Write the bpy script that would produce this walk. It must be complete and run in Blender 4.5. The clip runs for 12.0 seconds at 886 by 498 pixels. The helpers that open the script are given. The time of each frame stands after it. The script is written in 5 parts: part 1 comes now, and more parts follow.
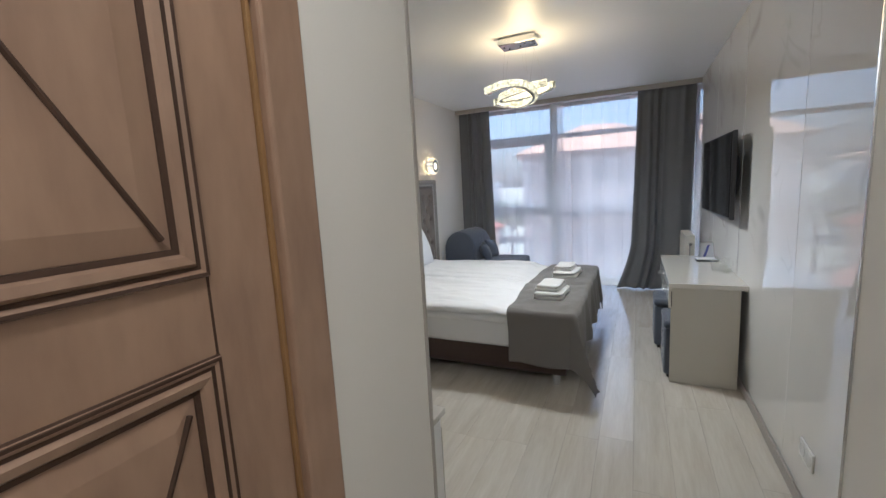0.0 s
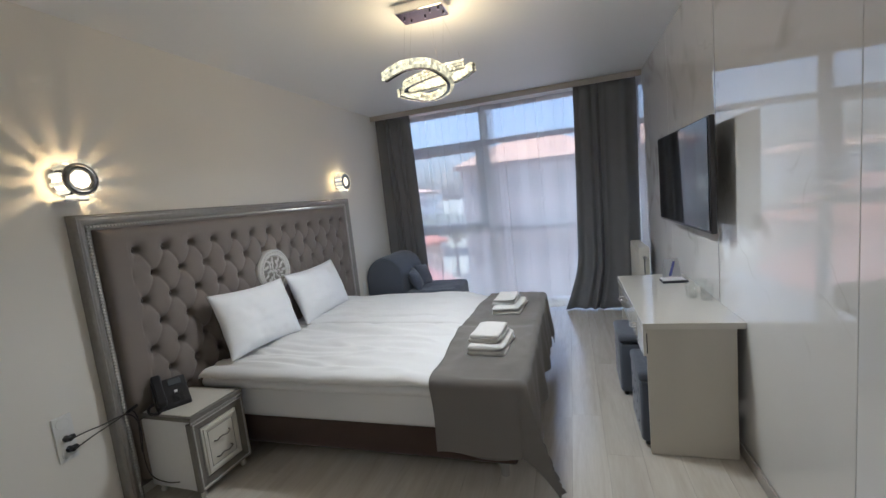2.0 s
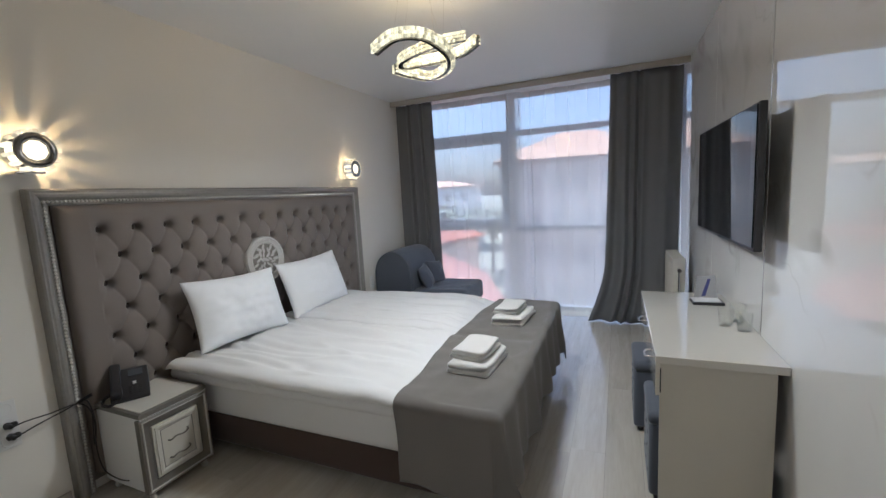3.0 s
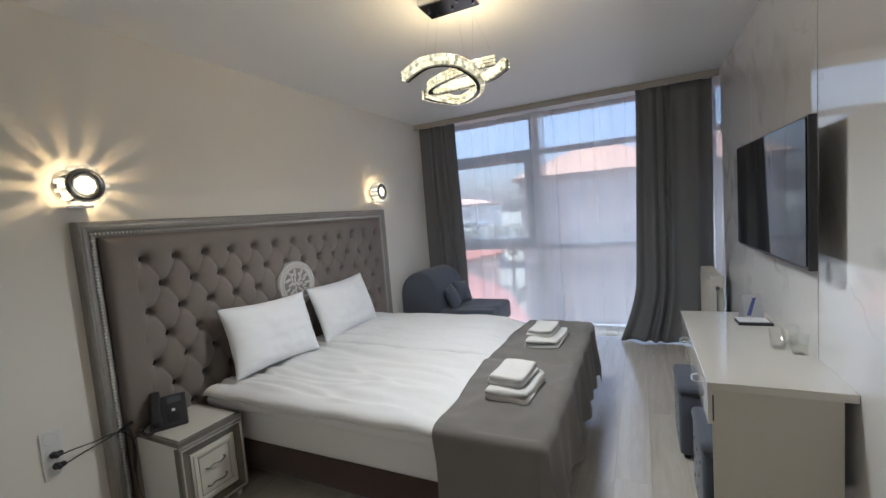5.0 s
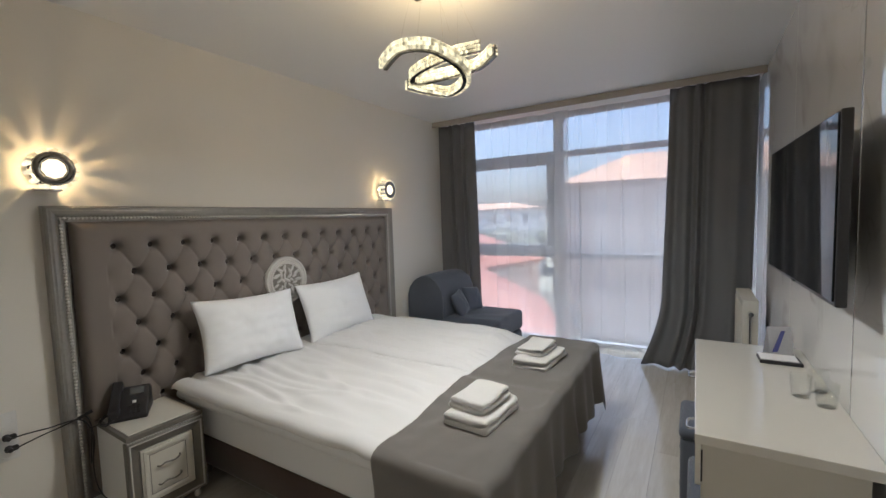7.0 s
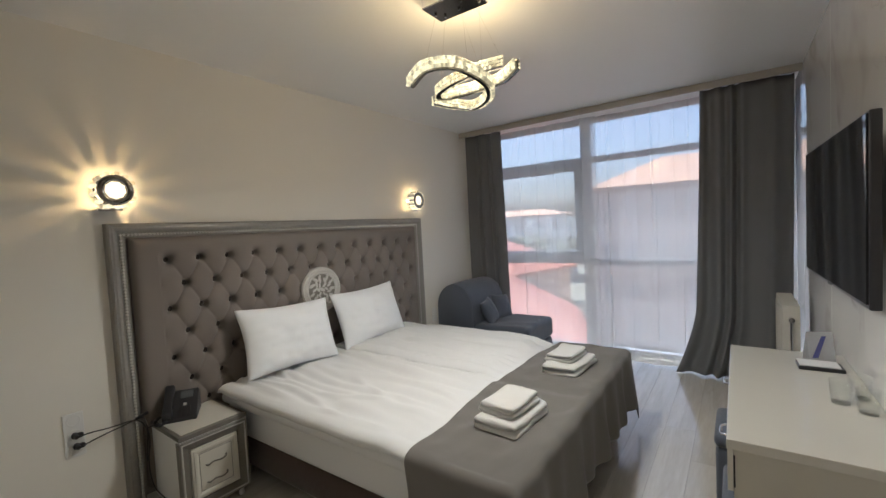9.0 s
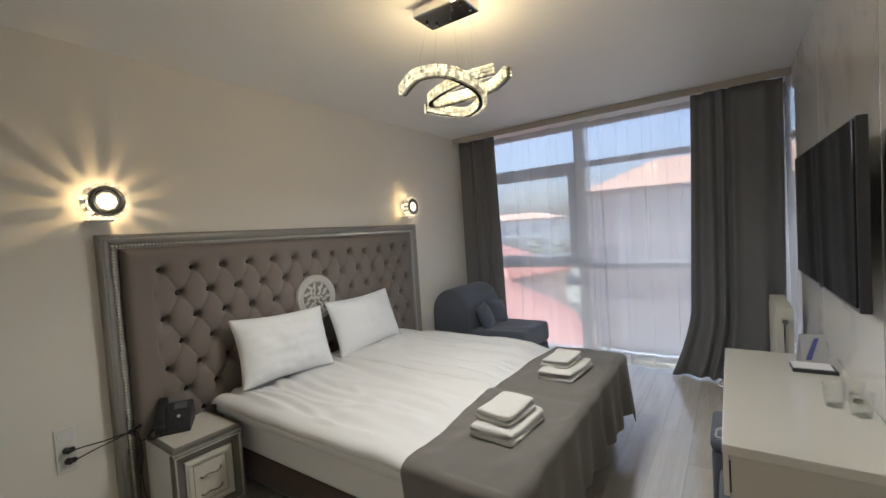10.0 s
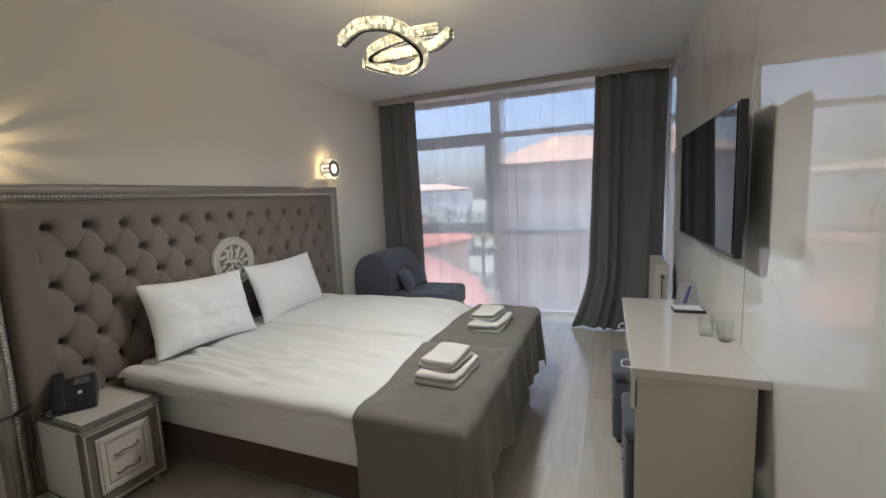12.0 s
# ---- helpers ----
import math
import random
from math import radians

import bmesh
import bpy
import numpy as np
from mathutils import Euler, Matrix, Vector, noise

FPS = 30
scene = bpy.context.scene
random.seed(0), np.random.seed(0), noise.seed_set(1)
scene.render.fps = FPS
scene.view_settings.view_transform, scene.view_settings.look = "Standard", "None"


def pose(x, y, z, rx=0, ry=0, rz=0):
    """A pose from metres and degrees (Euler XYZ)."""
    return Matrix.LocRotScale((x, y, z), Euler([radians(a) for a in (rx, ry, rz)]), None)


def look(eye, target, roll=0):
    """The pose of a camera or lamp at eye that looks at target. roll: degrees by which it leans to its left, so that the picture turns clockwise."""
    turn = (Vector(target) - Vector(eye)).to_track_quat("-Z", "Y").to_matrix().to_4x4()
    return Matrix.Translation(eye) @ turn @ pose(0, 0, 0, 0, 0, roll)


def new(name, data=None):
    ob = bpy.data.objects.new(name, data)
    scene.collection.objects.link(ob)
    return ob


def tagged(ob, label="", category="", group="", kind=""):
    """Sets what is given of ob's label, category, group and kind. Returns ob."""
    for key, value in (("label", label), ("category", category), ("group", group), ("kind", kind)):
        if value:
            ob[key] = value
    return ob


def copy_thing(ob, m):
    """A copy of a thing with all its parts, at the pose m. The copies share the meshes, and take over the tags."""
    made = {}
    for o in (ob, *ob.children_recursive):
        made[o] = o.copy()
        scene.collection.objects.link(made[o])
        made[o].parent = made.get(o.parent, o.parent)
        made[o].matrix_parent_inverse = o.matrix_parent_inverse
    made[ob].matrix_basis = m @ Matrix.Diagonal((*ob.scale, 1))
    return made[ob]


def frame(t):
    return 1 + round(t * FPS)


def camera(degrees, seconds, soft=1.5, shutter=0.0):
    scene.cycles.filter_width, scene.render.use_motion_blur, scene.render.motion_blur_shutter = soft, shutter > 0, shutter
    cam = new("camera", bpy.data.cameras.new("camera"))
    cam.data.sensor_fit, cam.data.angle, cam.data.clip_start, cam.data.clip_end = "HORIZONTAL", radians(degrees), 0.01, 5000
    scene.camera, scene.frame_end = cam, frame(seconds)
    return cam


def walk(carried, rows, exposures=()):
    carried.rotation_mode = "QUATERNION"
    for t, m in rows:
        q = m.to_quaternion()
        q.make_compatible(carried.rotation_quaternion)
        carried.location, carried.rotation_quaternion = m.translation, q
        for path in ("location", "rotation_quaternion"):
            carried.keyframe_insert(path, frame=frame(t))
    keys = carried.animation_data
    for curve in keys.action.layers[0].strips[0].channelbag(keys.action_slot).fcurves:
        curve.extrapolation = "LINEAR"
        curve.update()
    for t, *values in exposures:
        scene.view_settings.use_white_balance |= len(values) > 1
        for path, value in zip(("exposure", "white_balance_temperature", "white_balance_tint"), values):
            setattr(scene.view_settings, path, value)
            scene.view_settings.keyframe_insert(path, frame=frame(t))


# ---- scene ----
cam = camera(93.8, 12.0)
PATH = [
    (0, (0.142, -0.114, 1.555), (-0.703, 1.676, 1.267), -3.1),
    (0.5, (0.093, 0.059, 1.534), (-0.548, 1.93, 1.239), -3.6),
    (1, (0.111, 0.364, 1.523), (-0.529, 2.247, 1.316), -3.5),
    (1.5, (0.107, 0.618, 1.532), (-0.577, 2.487, 1.34), -4.6),
    (2, (0.036, 0.882, 1.562), (-0.567, 2.774, 1.322), -6.0),
    (2.5, (0.042, 1.105, 1.541), (-0.556, 2.993, 1.262), -4.7),
    (3, (0.206, 1.293, 1.535), (-0.57, 3.118, 1.279), -3.1),
    (3.2, (0.275, 1.329, 1.543), (-0.564, 3.12, 1.315), -3.4),
    (4.8, (0.152, 1.292, 1.575), (-0.71, 3.09, 1.423), -4.6),
    (5, (0.128, 1.282, 1.569), (-0.732, 3.08, 1.404), -4.5),
    (5.5, (0.063, 1.276, 1.56), (-0.817, 3.061, 1.363), -3.5),
    (6, (0.141, 1.404, 1.531), (-0.824, 3.144, 1.328), -1.8),
    (6.5, (0.296, 1.576, 1.541), (-0.738, 3.279, 1.359), -1.0),
    (7, (0.358, 1.648, 1.546), (-0.683, 3.35, 1.401), -1.8),
    (7.2, (0.370, 1.647, 1.541), (-0.669, 3.357, 1.411), -2.2),
    (9, (0.403, 1.591, 1.552), (-0.755, 3.219, 1.453), -3.0),
    (9.5, (0.408, 1.599, 1.561), (-0.753, 3.225, 1.471), -3.4),
    (10, (0.41, 1.597, 1.567), (-0.731, 3.238, 1.488), -3.7),
    (10.5, (0.405, 1.597, 1.567), (-0.709, 3.255, 1.48), -3.5),
    (11, (0.4, 1.598, 1.556), (-0.653, 3.294, 1.424), -2.9),
    (11.5, (0.389, 1.569, 1.53), (-0.529, 3.335, 1.333), -2.5),
    (12, (0.267, 1.443, 1.517), (-0.471, 3.286, 1.273), -2.4),
]
EXPOSURES = [(0.0, 1.66, 5180, 7), (1.0, 1.50, 5140, 7), (3.0, 1.44, 5180, 7), (5.5, 1.43, 5330, 7), (7.0, 1.38, 5570, 7), (9.0, 1.36, 5680, 6), (11.0, 1.34, 5660, 6), (12.0, 1.32, 5600, 7)]
walk(cam, [(t, look(eye, target, roll)) for t, eye, target, roll in PATH], EXPOSURES)

# ---- world and sun ----
SUN_ELEVATION, SUN_AZIMUTH = 62.0, -79.0
world = bpy.data.worlds.new("sky")
scene.world = world
world.use_nodes = True
wn = world.node_tree.nodes
sky = wn.new("ShaderNodeTexSky")
sky.sky_type = "NISHITA"
sky.sun_disc = False
sky.sun_elevation, sky.sun_rotation = radians(SUN_ELEVATION), radians(SUN_AZIMUTH)
sky.air_density, sky.dust_density, sky.ozone_density = 0.85, 5.0, 2.8
wn["Background"].inputs["Strength"].default_value = 0.15
world.node_tree.links.new(sky.outputs["Color"], wn["Background"].inputs["Color"])
sun_data = bpy.data.lights.new("sun", "SUN")
sun_data.energy, sun_data.angle, sun_data.color = 4.8, radians(0.5), (1.0, 0.95, 0.87)
sun_lamp = new("sun", sun_data)
_e, _a = radians(SUN_ELEVATION), radians(SUN_AZIMUTH)
SUN_WAY = Vector((math.sin(_a) * math.cos(_e), math.cos(_a) * math.cos(_e), math.sin(_e)))
sun_lamp.matrix_world = look(tuple(SUN_WAY * 60), (0, 0, 0))

# ---- materials ----
def material(name, base, other=None, rough=0.5, metal=0.0, fine=60.0, coarse=3.0, bump=0.0, mix=0.5, **extra):
    """A surface with colour variation at two scales and a fine relief."""
    m = bpy.data.materials.new(name)
    m.use_nodes = True
    nt = m.node_tree
    p = nt.nodes["Principled BSDF"]
    other = other or tuple(c * 0.85 for c in base)
    tc = nt.nodes.new("ShaderNodeTexCoord")
    a, b = nt.nodes.new("ShaderNodeTexNoise"), nt.nodes.new("ShaderNodeTexNoise")
    a.inputs["Scale"].default_value, b.inputs["Scale"].default_value = fine, coarse
    a.inputs["Detail"].default_value, b.inputs["Detail"].default_value = 3.0, 4.0
    avg = nt.nodes.new("ShaderNodeMath")
    avg.operation = "ADD"
    scale = nt.nodes.new("ShaderNodeMath")
    scale.operation = "MULTIPLY"
    scale.inputs[1].default_value = mix
    cm = nt.nodes.new("ShaderNodeMix")
    cm.data_type = "RGBA"
    cm.inputs[6].default_value, cm.inputs[7].default_value = (*base, 1), (*other, 1)
    link = nt.links.new
    link(tc.outputs["Object"], a.inputs["Vector"])
    link(tc.outputs["Object"], b.inputs["Vector"])
    link(a.outputs["Fac"], avg.inputs[0])
    link(b.outputs["Fac"], avg.inputs[1])
    link(avg.outputs[0], scale.inputs[0])
    link(scale.outputs[0], cm.inputs[0])
    link(cm.outputs[2], p.inputs["Base Color"])
    p.inputs["Roughness"].default_value, p.inputs["Metallic"].default_value = rough, metal
    if bump:
        bn = nt.nodes.new("ShaderNodeBump")
        bn.inputs["Strength"].default_value, bn.inputs["Distance"].default_value = bump, 0.004
        link(a.outputs["Fac"], bn.inputs["Height"])
        link(bn.outputs["Normal"], p.inputs["Normal"])
    for key, value in extra.items():
        p.inputs[key.replace("_", " ")].default_value = value
    return m


def marble_material():
    m = material("polished_marble", (0.77, 0.76, 0.74), (0.70, 0.69, 0.67), rough=0.008, fine=4.0, coarse=0.9, mix=0.45, IOR=2.15)
    nt, link = m.node_tree, m.node_tree.links.new
    p = nt.nodes["Principled BSDF"]
    tc = nt.nodes.new("ShaderNodeTexCoord")
    mp = nt.nodes.new("ShaderNodeMapping")
    mp.inputs["Rotation"].default_value = (0.5, 0.2, 0.0)
    link(tc.outputs["Object"], mp.inputs["Vector"])
    last = None
    for scale, width, depth in ((0.55, 0.022, 0.5), (1.2, 0.012, 0.22)):
        ns = nt.nodes.new("ShaderNodeTexNoise")
        ns.inputs["Scale"].default_value, ns.inputs["Detail"].default_value, ns.inputs["Distortion"].default_value = scale, 3.0, 0.9
        link(mp.outputs[0], ns.inputs["Vector"])
        sub = nt.nodes.new("ShaderNodeMath")
        sub.operation = "SUBTRACT"
        sub.inputs[1].default_value = 0.5
        ab = nt.nodes.new("ShaderNodeMath")
        ab.operation = "ABSOLUTE"
        mr = nt.nodes.new("ShaderNodeMapRange")
        mr.inputs["From Min"].default_value, mr.inputs["From Max"].default_value = 0.0, width
        mr.inputs["To Min"].default_value, mr.inputs["To Max"].default_value = depth, 0.0
        link(ns.outputs["Fac"], sub.inputs[0])
        link(sub.outputs[0], ab.inputs[0])
        link(ab.outputs[0], mr.inputs["Value"])
        # veins come and go
        gate = nt.nodes.new("ShaderNodeTexNoise")
        gate.inputs["Scale"].default_value = 0.9 + scale
        link(tc.outputs["Object"], gate.inputs["Vector"])
        gr = nt.nodes.new("ShaderNodeMapRange")
        gr.inputs["From Min"].default_value, gr.inputs["From Max"].default_value = 0.50, 0.60
        link(gate.outputs["Fac"], gr.inputs["Value"])
        mul = nt.nodes.new("ShaderNodeMath")
        mul.operation = "MULTIPLY"
        link(mr.outputs[0], mul.inputs[0])
        link(gr.outputs[0], mul.inputs[1])
        if last is None:
            last = mul
        else:
            top = nt.nodes.new("ShaderNodeMath")
            top.operation = "MAXIMUM"
            link(last.outputs[0], top.inputs[0])
            link(mul.outputs[0], top.inputs[1])
            last = top
    before = p.inputs["Base Color"].links[0].from_socket
    cm = nt.nodes.new("ShaderNodeMix")
    cm.data_type = "RGBA"
    cm.inputs[7].default_value = (0.36, 0.33, 0.29, 1)
    link(before, cm.inputs[6])
    link(last.outputs[0], cm.inputs[0])
    link(cm.outputs[2], p.inputs["Base Color"])
    return m


def wood_material(name, light, dark, rough, along=(1.0, 12.0, 12.0), random_shade=0.0, bump=0.15):
    """Grain stretched along one axis; each board shifts by its own random value."""
    m = bpy.data.materials.new(name)
    m.use_nodes = True
    nt, link = m.node_tree, m.node_tree.links.new
    p = nt.nodes["Principled BSDF"]
    tc, mp, info = nt.nodes.new("ShaderNodeTexCoord"), nt.nodes.new("ShaderNodeMapping"), nt.nodes.new("ShaderNodeObjectInfo")
    mp.inputs["Scale"].default_value = along
    link(tc.outputs["Object"], mp.inputs["Vector"])
    shift = nt.nodes.new("ShaderNodeMath")
    shift.operation = "MULTIPLY"
    shift.inputs[1].default_value = 37.0
    link(info.outputs["Random"], shift.inputs[0])
    link(shift.outputs[0], mp.inputs["Location"])
    big, fine = nt.nodes.new("ShaderNodeTexNoise"), nt.nodes.new("ShaderNodeTexNoise")
    big.inputs["Scale"].default_value, big.inputs["Detail"].default_value, big.inputs["Distortion"].default_value = 1.3, 5.0, 0.8
    fine.inputs["Scale"].default_value, fine.inputs["Detail"].default_value = 9.0, 4.0
    link(mp.outputs[0], big.inputs["Vector"])
    link(mp.outputs[0], fine.inputs["Vector"])
    add = nt.nodes.new("ShaderNodeMath")
    add.operation = "MULTIPLY_ADD"
    add.inputs[1].default_value = 0.45
    link(fine.outputs["Fac"], add.inputs[0])
    link(big.outputs["Fac"], add.inputs[2])
    mr = nt.nodes.new("ShaderNodeMapRange")
    mr.inputs["From Min"].default_value, mr.inputs["From Max"].default_value = 0.45, 1.0
    link(add.outputs[0], mr.inputs["Value"])
    cm = nt.nodes.new("ShaderNodeMix")
    cm.data_type = "RGBA"
    cm.inputs[6].default_value, cm.inputs[7].default_value = (*light, 1), (*dark, 1)
    link(mr.outputs[0], cm.inputs[0])
    hs = nt.nodes.new("ShaderNodeHueSaturation")
    vr = nt.nodes.new("ShaderNodeMapRange")
    vr.inputs["To Min"].default_value, vr.inputs["To Max"].default_value = 1 - random_shade, 1 + random_shade
    link(info.outputs["Random"], vr.inputs["Value"])
    link(vr.outputs[0], hs.inputs["Value"])
    link(cm.outputs[2], hs.inputs["Color"])
    link(hs.outputs[0], p.inputs["Base Color"])
    p.inputs["Roughness"].default_value = rough
    bn = nt.nodes.new("ShaderNodeBump")
    bn.inputs["Strength"].default_value, bn.inputs["Distance"].default_value = bump, 0.002
    link(add.outputs[0], bn.inputs["Height"])
    link(bn.outputs["Normal"], p.inputs["Normal"])
    return m


def fabric_material(name, base, other, weave=900.0, rough=0.9, sheen=0.3, bump=0.25, coarse=5.0):
    m = material(name, base, other, rough=rough, fine=weave, coarse=coarse, bump=bump, mix=0.5, Sheen_Weight=sheen, Sheen_Roughness=0.4)
    return m


def sheer_material():
    """Thin voile: light passes straight through the gaps, the threads scatter the rest."""
    m = bpy.data.materials.new("white_voile")
    m.use_nodes = True
    nt, link = m.node_tree, m.node_tree.links.new
    nt.nodes.remove(nt.nodes["Principled BSDF"])
    out = nt.nodes["Material Output"]
    clear, thin, face = nt.nodes.new("ShaderNodeBsdfTransparent"), nt.nodes.new("ShaderNodeBsdfTranslucent"), nt.nodes.new("ShaderNodeBsdfDiffuse")
    thin.inputs["Color"].default_value = face.inputs["Color"].default_value = (0.91, 0.91, 0.89, 1)
    threads, all_ = nt.nodes.new("ShaderNodeMixShader"), nt.nodes.new("ShaderNodeMixShader")
    threads.inputs[0].default_value = 0.34
    link(thin.outputs[0], threads.inputs[1])
    link(face.outputs[0], threads.inputs[2])
    tc, wv, mr = nt.nodes.new("ShaderNodeTexCoord"), nt.nodes.new("ShaderNodeTexNoise"), nt.nodes.new("ShaderNodeMapRange")
    mp = nt.nodes.new("ShaderNodeMapping")
    mp.inputs["Scale"].default_value = (5.0, 5.0, 0.5)
    link(tc.outputs["Object"], mp.inputs["Vector"])
    link(mp.outputs[0], wv.inputs["Vector"])
    wv.inputs["Scale"].default_value = 2.0
    mr.inputs["To Min"].default_value, mr.inputs["To Max"].default_value = SHEER_MIN, SHEER_MAX
    link(wv.outputs["Fac"], mr.inputs["Value"])
    link(mr.outputs[0], all_.inputs[0])
    link(clear.outputs[0], all_.inputs[1])
    link(threads.outputs[0], all_.inputs[2])
    link(all_.outputs[0], out.inputs["Surface"])
    return m


def glow_material(name, colour, strength, vary=0.0):
    m = material(name, (0.80, 0.77, 0.68), (0.36, 0.32, 0.22), rough=0.10, fine=160, coarse=60, mix=0.65)
    p = m.node_tree.nodes["Principled BSDF"]
    p.inputs["Emission Color"].default_value = (*colour, 1)
    p.inputs["Emission Strength"].default_value = strength
    if vary:
        nt = m.node_tree
        geo, mr = nt.nodes.new("ShaderNodeNewGeometry"), nt.nodes.new("ShaderNodeMapRange")
        mr.inputs["To Min"].default_value, mr.inputs["To Max"].default_value = strength * (1 - vary), strength * (1 + vary)
        nt.links.new(geo.outputs["Random Per Island"], mr.inputs["Value"])
        nt.links.new(mr.outputs[0], p.inputs["Emission Strength"])
    return m


def glass_material(name, colour=(1, 1, 1), ior=1.45, rough=0.0):
    m = bpy.data.materials.new(name)
    m.use_nodes = True
    p = m.node_tree.nodes["Principled BSDF"]
    p.inputs["Base Color"].default_value, p.inputs["Transmission Weight"].default_value = (*colour, 1), 1.0
    p.inputs["Roughness"].default_value, p.inputs["IOR"].default_value = rough, ior
    return m


def thin_glass_material(name):
    """Thin clear glass: straight transmission with a gloss that grows at grazing angles."""
    m = bpy.data.materials.new(name)
    m.use_nodes = True
    nt, link = m.node_tree, m.node_tree.links.new
    nt.nodes.remove(nt.nodes["Principled BSDF"])
    clear, gloss, fr, mx = nt.nodes.new("ShaderNodeBsdfTransparent"), nt.nodes.new("ShaderNodeBsdfGlossy"), nt.nodes.new("ShaderNodeLayerWeight"), nt.nodes.new("ShaderNodeMixShader")
    clear.inputs["Color"].default_value = (0.985, 0.99, 0.985, 1)
    gloss.inputs["Roughness"].default_value = 0.02
    fr.inputs["Blend"].default_value = 0.25
    lim = nt.nodes.new("ShaderNodeMapRange")
    lim.inputs["To Min"].default_value, lim.inputs["To Max"].default_value = 0.04, 0.40
    link(fr.outputs["Facing"], lim.inputs["Value"])
    link(lim.outputs[0], mx.inputs[0])
    link(clear.outputs[0], mx.inputs[1])
    link(gloss.outputs[0], mx.inputs[2])
    link(mx.outputs[0], nt.nodes["Material Output"].inputs["Surface"])
    return m


SHEER_MIN, SHEER_MAX = 0.525, 0.555
M_WALL = material("cream_paint", (0.80, 0.775, 0.725), (0.76, 0.735, 0.68), rough=0.75, fine=220, coarse=1.6, bump=0.06)
M_CEIL = material("satin_white_ceiling", (0.82, 0.82, 0.82), (0.78, 0.78, 0.78), rough=0.42, fine=30, coarse=1.0)
M_MARBLE = marble_material()
M_FLOOR = wood_material("pale_oak_laminate", (0.65, 0.615, 0.545), (0.52, 0.475, 0.40), 0.17, along=(11.0, 1.0, 11.0), random_shade=0.04)
M_FLOOR.node_tree.nodes["Principled BSDF"].inputs["Coat Weight"].default_value = 0.35
M_FLOOR.node_tree.nodes["Principled BSDF"].inputs["Coat Roughness"].default_value = 0.12
M_GAP = material("dark_joint", (0.20, 0.17, 0.14), rough=0.9)
M_SKIRT = material("taupe_skirting", (0.45, 0.42, 0.38), (0.36, 0.33, 0.30), rough=0.5, fine=40)
M_DOOR = wood_material("brown_patinated_wood", (0.375, 0.245, 0.165), (0.245, 0.152, 0.099), 0.45, along=(5.0, 5.0, 1.4), random_shade=0.05, bump=0.1)
M_GROOVE = material("dark_glazed_groove", (0.048, 0.024, 0.014), (0.075, 0.04, 0.023), rough=0.9)
M_SEAL = material("ochre_seal", (0.33, 0.19, 0.075), (0.26, 0.15, 0.06), rough=0.5)
M_BRASS = material("brushed_brass", (0.55, 0.40, 0.20), rough=0.35, metal=1.0)
M_ALU = material("grey_aluminium_frame", (0.20, 0.23, 0.29), (0.24, 0.27, 0.33), rough=0.45, metal=0.0)
M_PROFILE = material("satin_metal_profile", (0.70, 0.70, 0.70), rough=0.25, metal=1.0)
M_GLASS = glass_material("window_glass")
M_CURTAIN = fabric_material("grey_blackout_fabric", (0.205, 0.208, 0.22), (0.16, 0.163, 0.173), bump=0.15, sheen=0.15)
M_SHEER = sheer_material()
M_VELVET = fabric_material("taupe_velvet", (0.215, 0.186, 0.165), (0.172, 0.148, 0.131), weave=500, rough=0.75, sheen=0.2, bump=0.1)
M_SILVER = material("antique_silver_paint", (0.36, 0.345, 0.32), (0.22, 0.21, 0.195), rough=0.36, metal=0.35, fine=45, coarse=6, mix=0.55, bump=0.08)
M_PEWTER = material("dark_pewter_paint", (0.22, 0.205, 0.18), (0.14, 0.13, 0.115), rough=0.45, metal=0.15, fine=45, coarse=6, mix=0.55)
M_BEAD = material("silver_leaf_beads", (0.86, 0.84, 0.80), (0.60, 0.58, 0.54), rough=0.25, metal=0.35, fine=120)
# near-black button colour stands in for the shade inside the tufting pits
M_BUTTON = fabric_material("pit_shade_button_velvet", (0.06, 0.05, 0.045), (0.05, 0.04, 0.035), weave=500)
M_LINEN = fabric_material("white_cotton", (0.83, 0.83, 0.835), (0.78, 0.78, 0.785), weave=700, rough=0.85, bump=0.12, sheen=0.1)
M_PILLOW = fabric_material("white_pillow_cotton", (0.85, 0.86, 0.88), (0.80, 0.81, 0.83), weave=700, rough=0.85, bump=0.12, sheen=0.1)
M_TERRY = fabric_material("white_terry", (0.83, 0.82, 0.80), (0.72, 0.705, 0.685), weave=260, rough=1.0, bump=0.9, sheen=0.3)
M_THROW = fabric_material("grey_woven_throw", (0.205, 0.190, 0.176), (0.160, 0.148, 0.138), weave=420, bump=0.4, sheen=0.25)
M_BASE = fabric_material("brown_plush", (0.085, 0.054, 0.043), (0.052, 0.033, 0.026), weave=300, bump=0.3, sheen=0.4)
M_BLUE = fabric_material("slate_blue_upholstery", (0.120, 0.134, 0.170), (0.090, 0.102, 0.132), weave=420, bump=0.4, sheen=0.3)
M_GLOSS = material("white_gloss_lacquer", (0.66, 0.635, 0.575), (0.63, 0.605, 0.55), rough=0.05, fine=20, coarse=2, mix=0.4, Coat_Weight=0.5, Coat_Roughness=0.03)
M_CABINET = material("white_satin_board", (0.80, 0.80, 0.79), (0.76, 0.76, 0.75), rough=0.35, fine=60)
M_BEIGE = material("beige_board", (0.57, 0.54, 0.47), (0.54, 0.51, 0.445), rough=0.4, fine=60)
M_CREAM = material("cream_lacquer_front", (0.68, 0.655, 0.59), (0.62, 0.60, 0.54), rough=0.3, fine=40)
M_BLACK = material("black_plastic", (0.018, 0.018, 0.022), (0.03, 0.03, 0.034), rough=0.38, fine=150, bump=0.05)
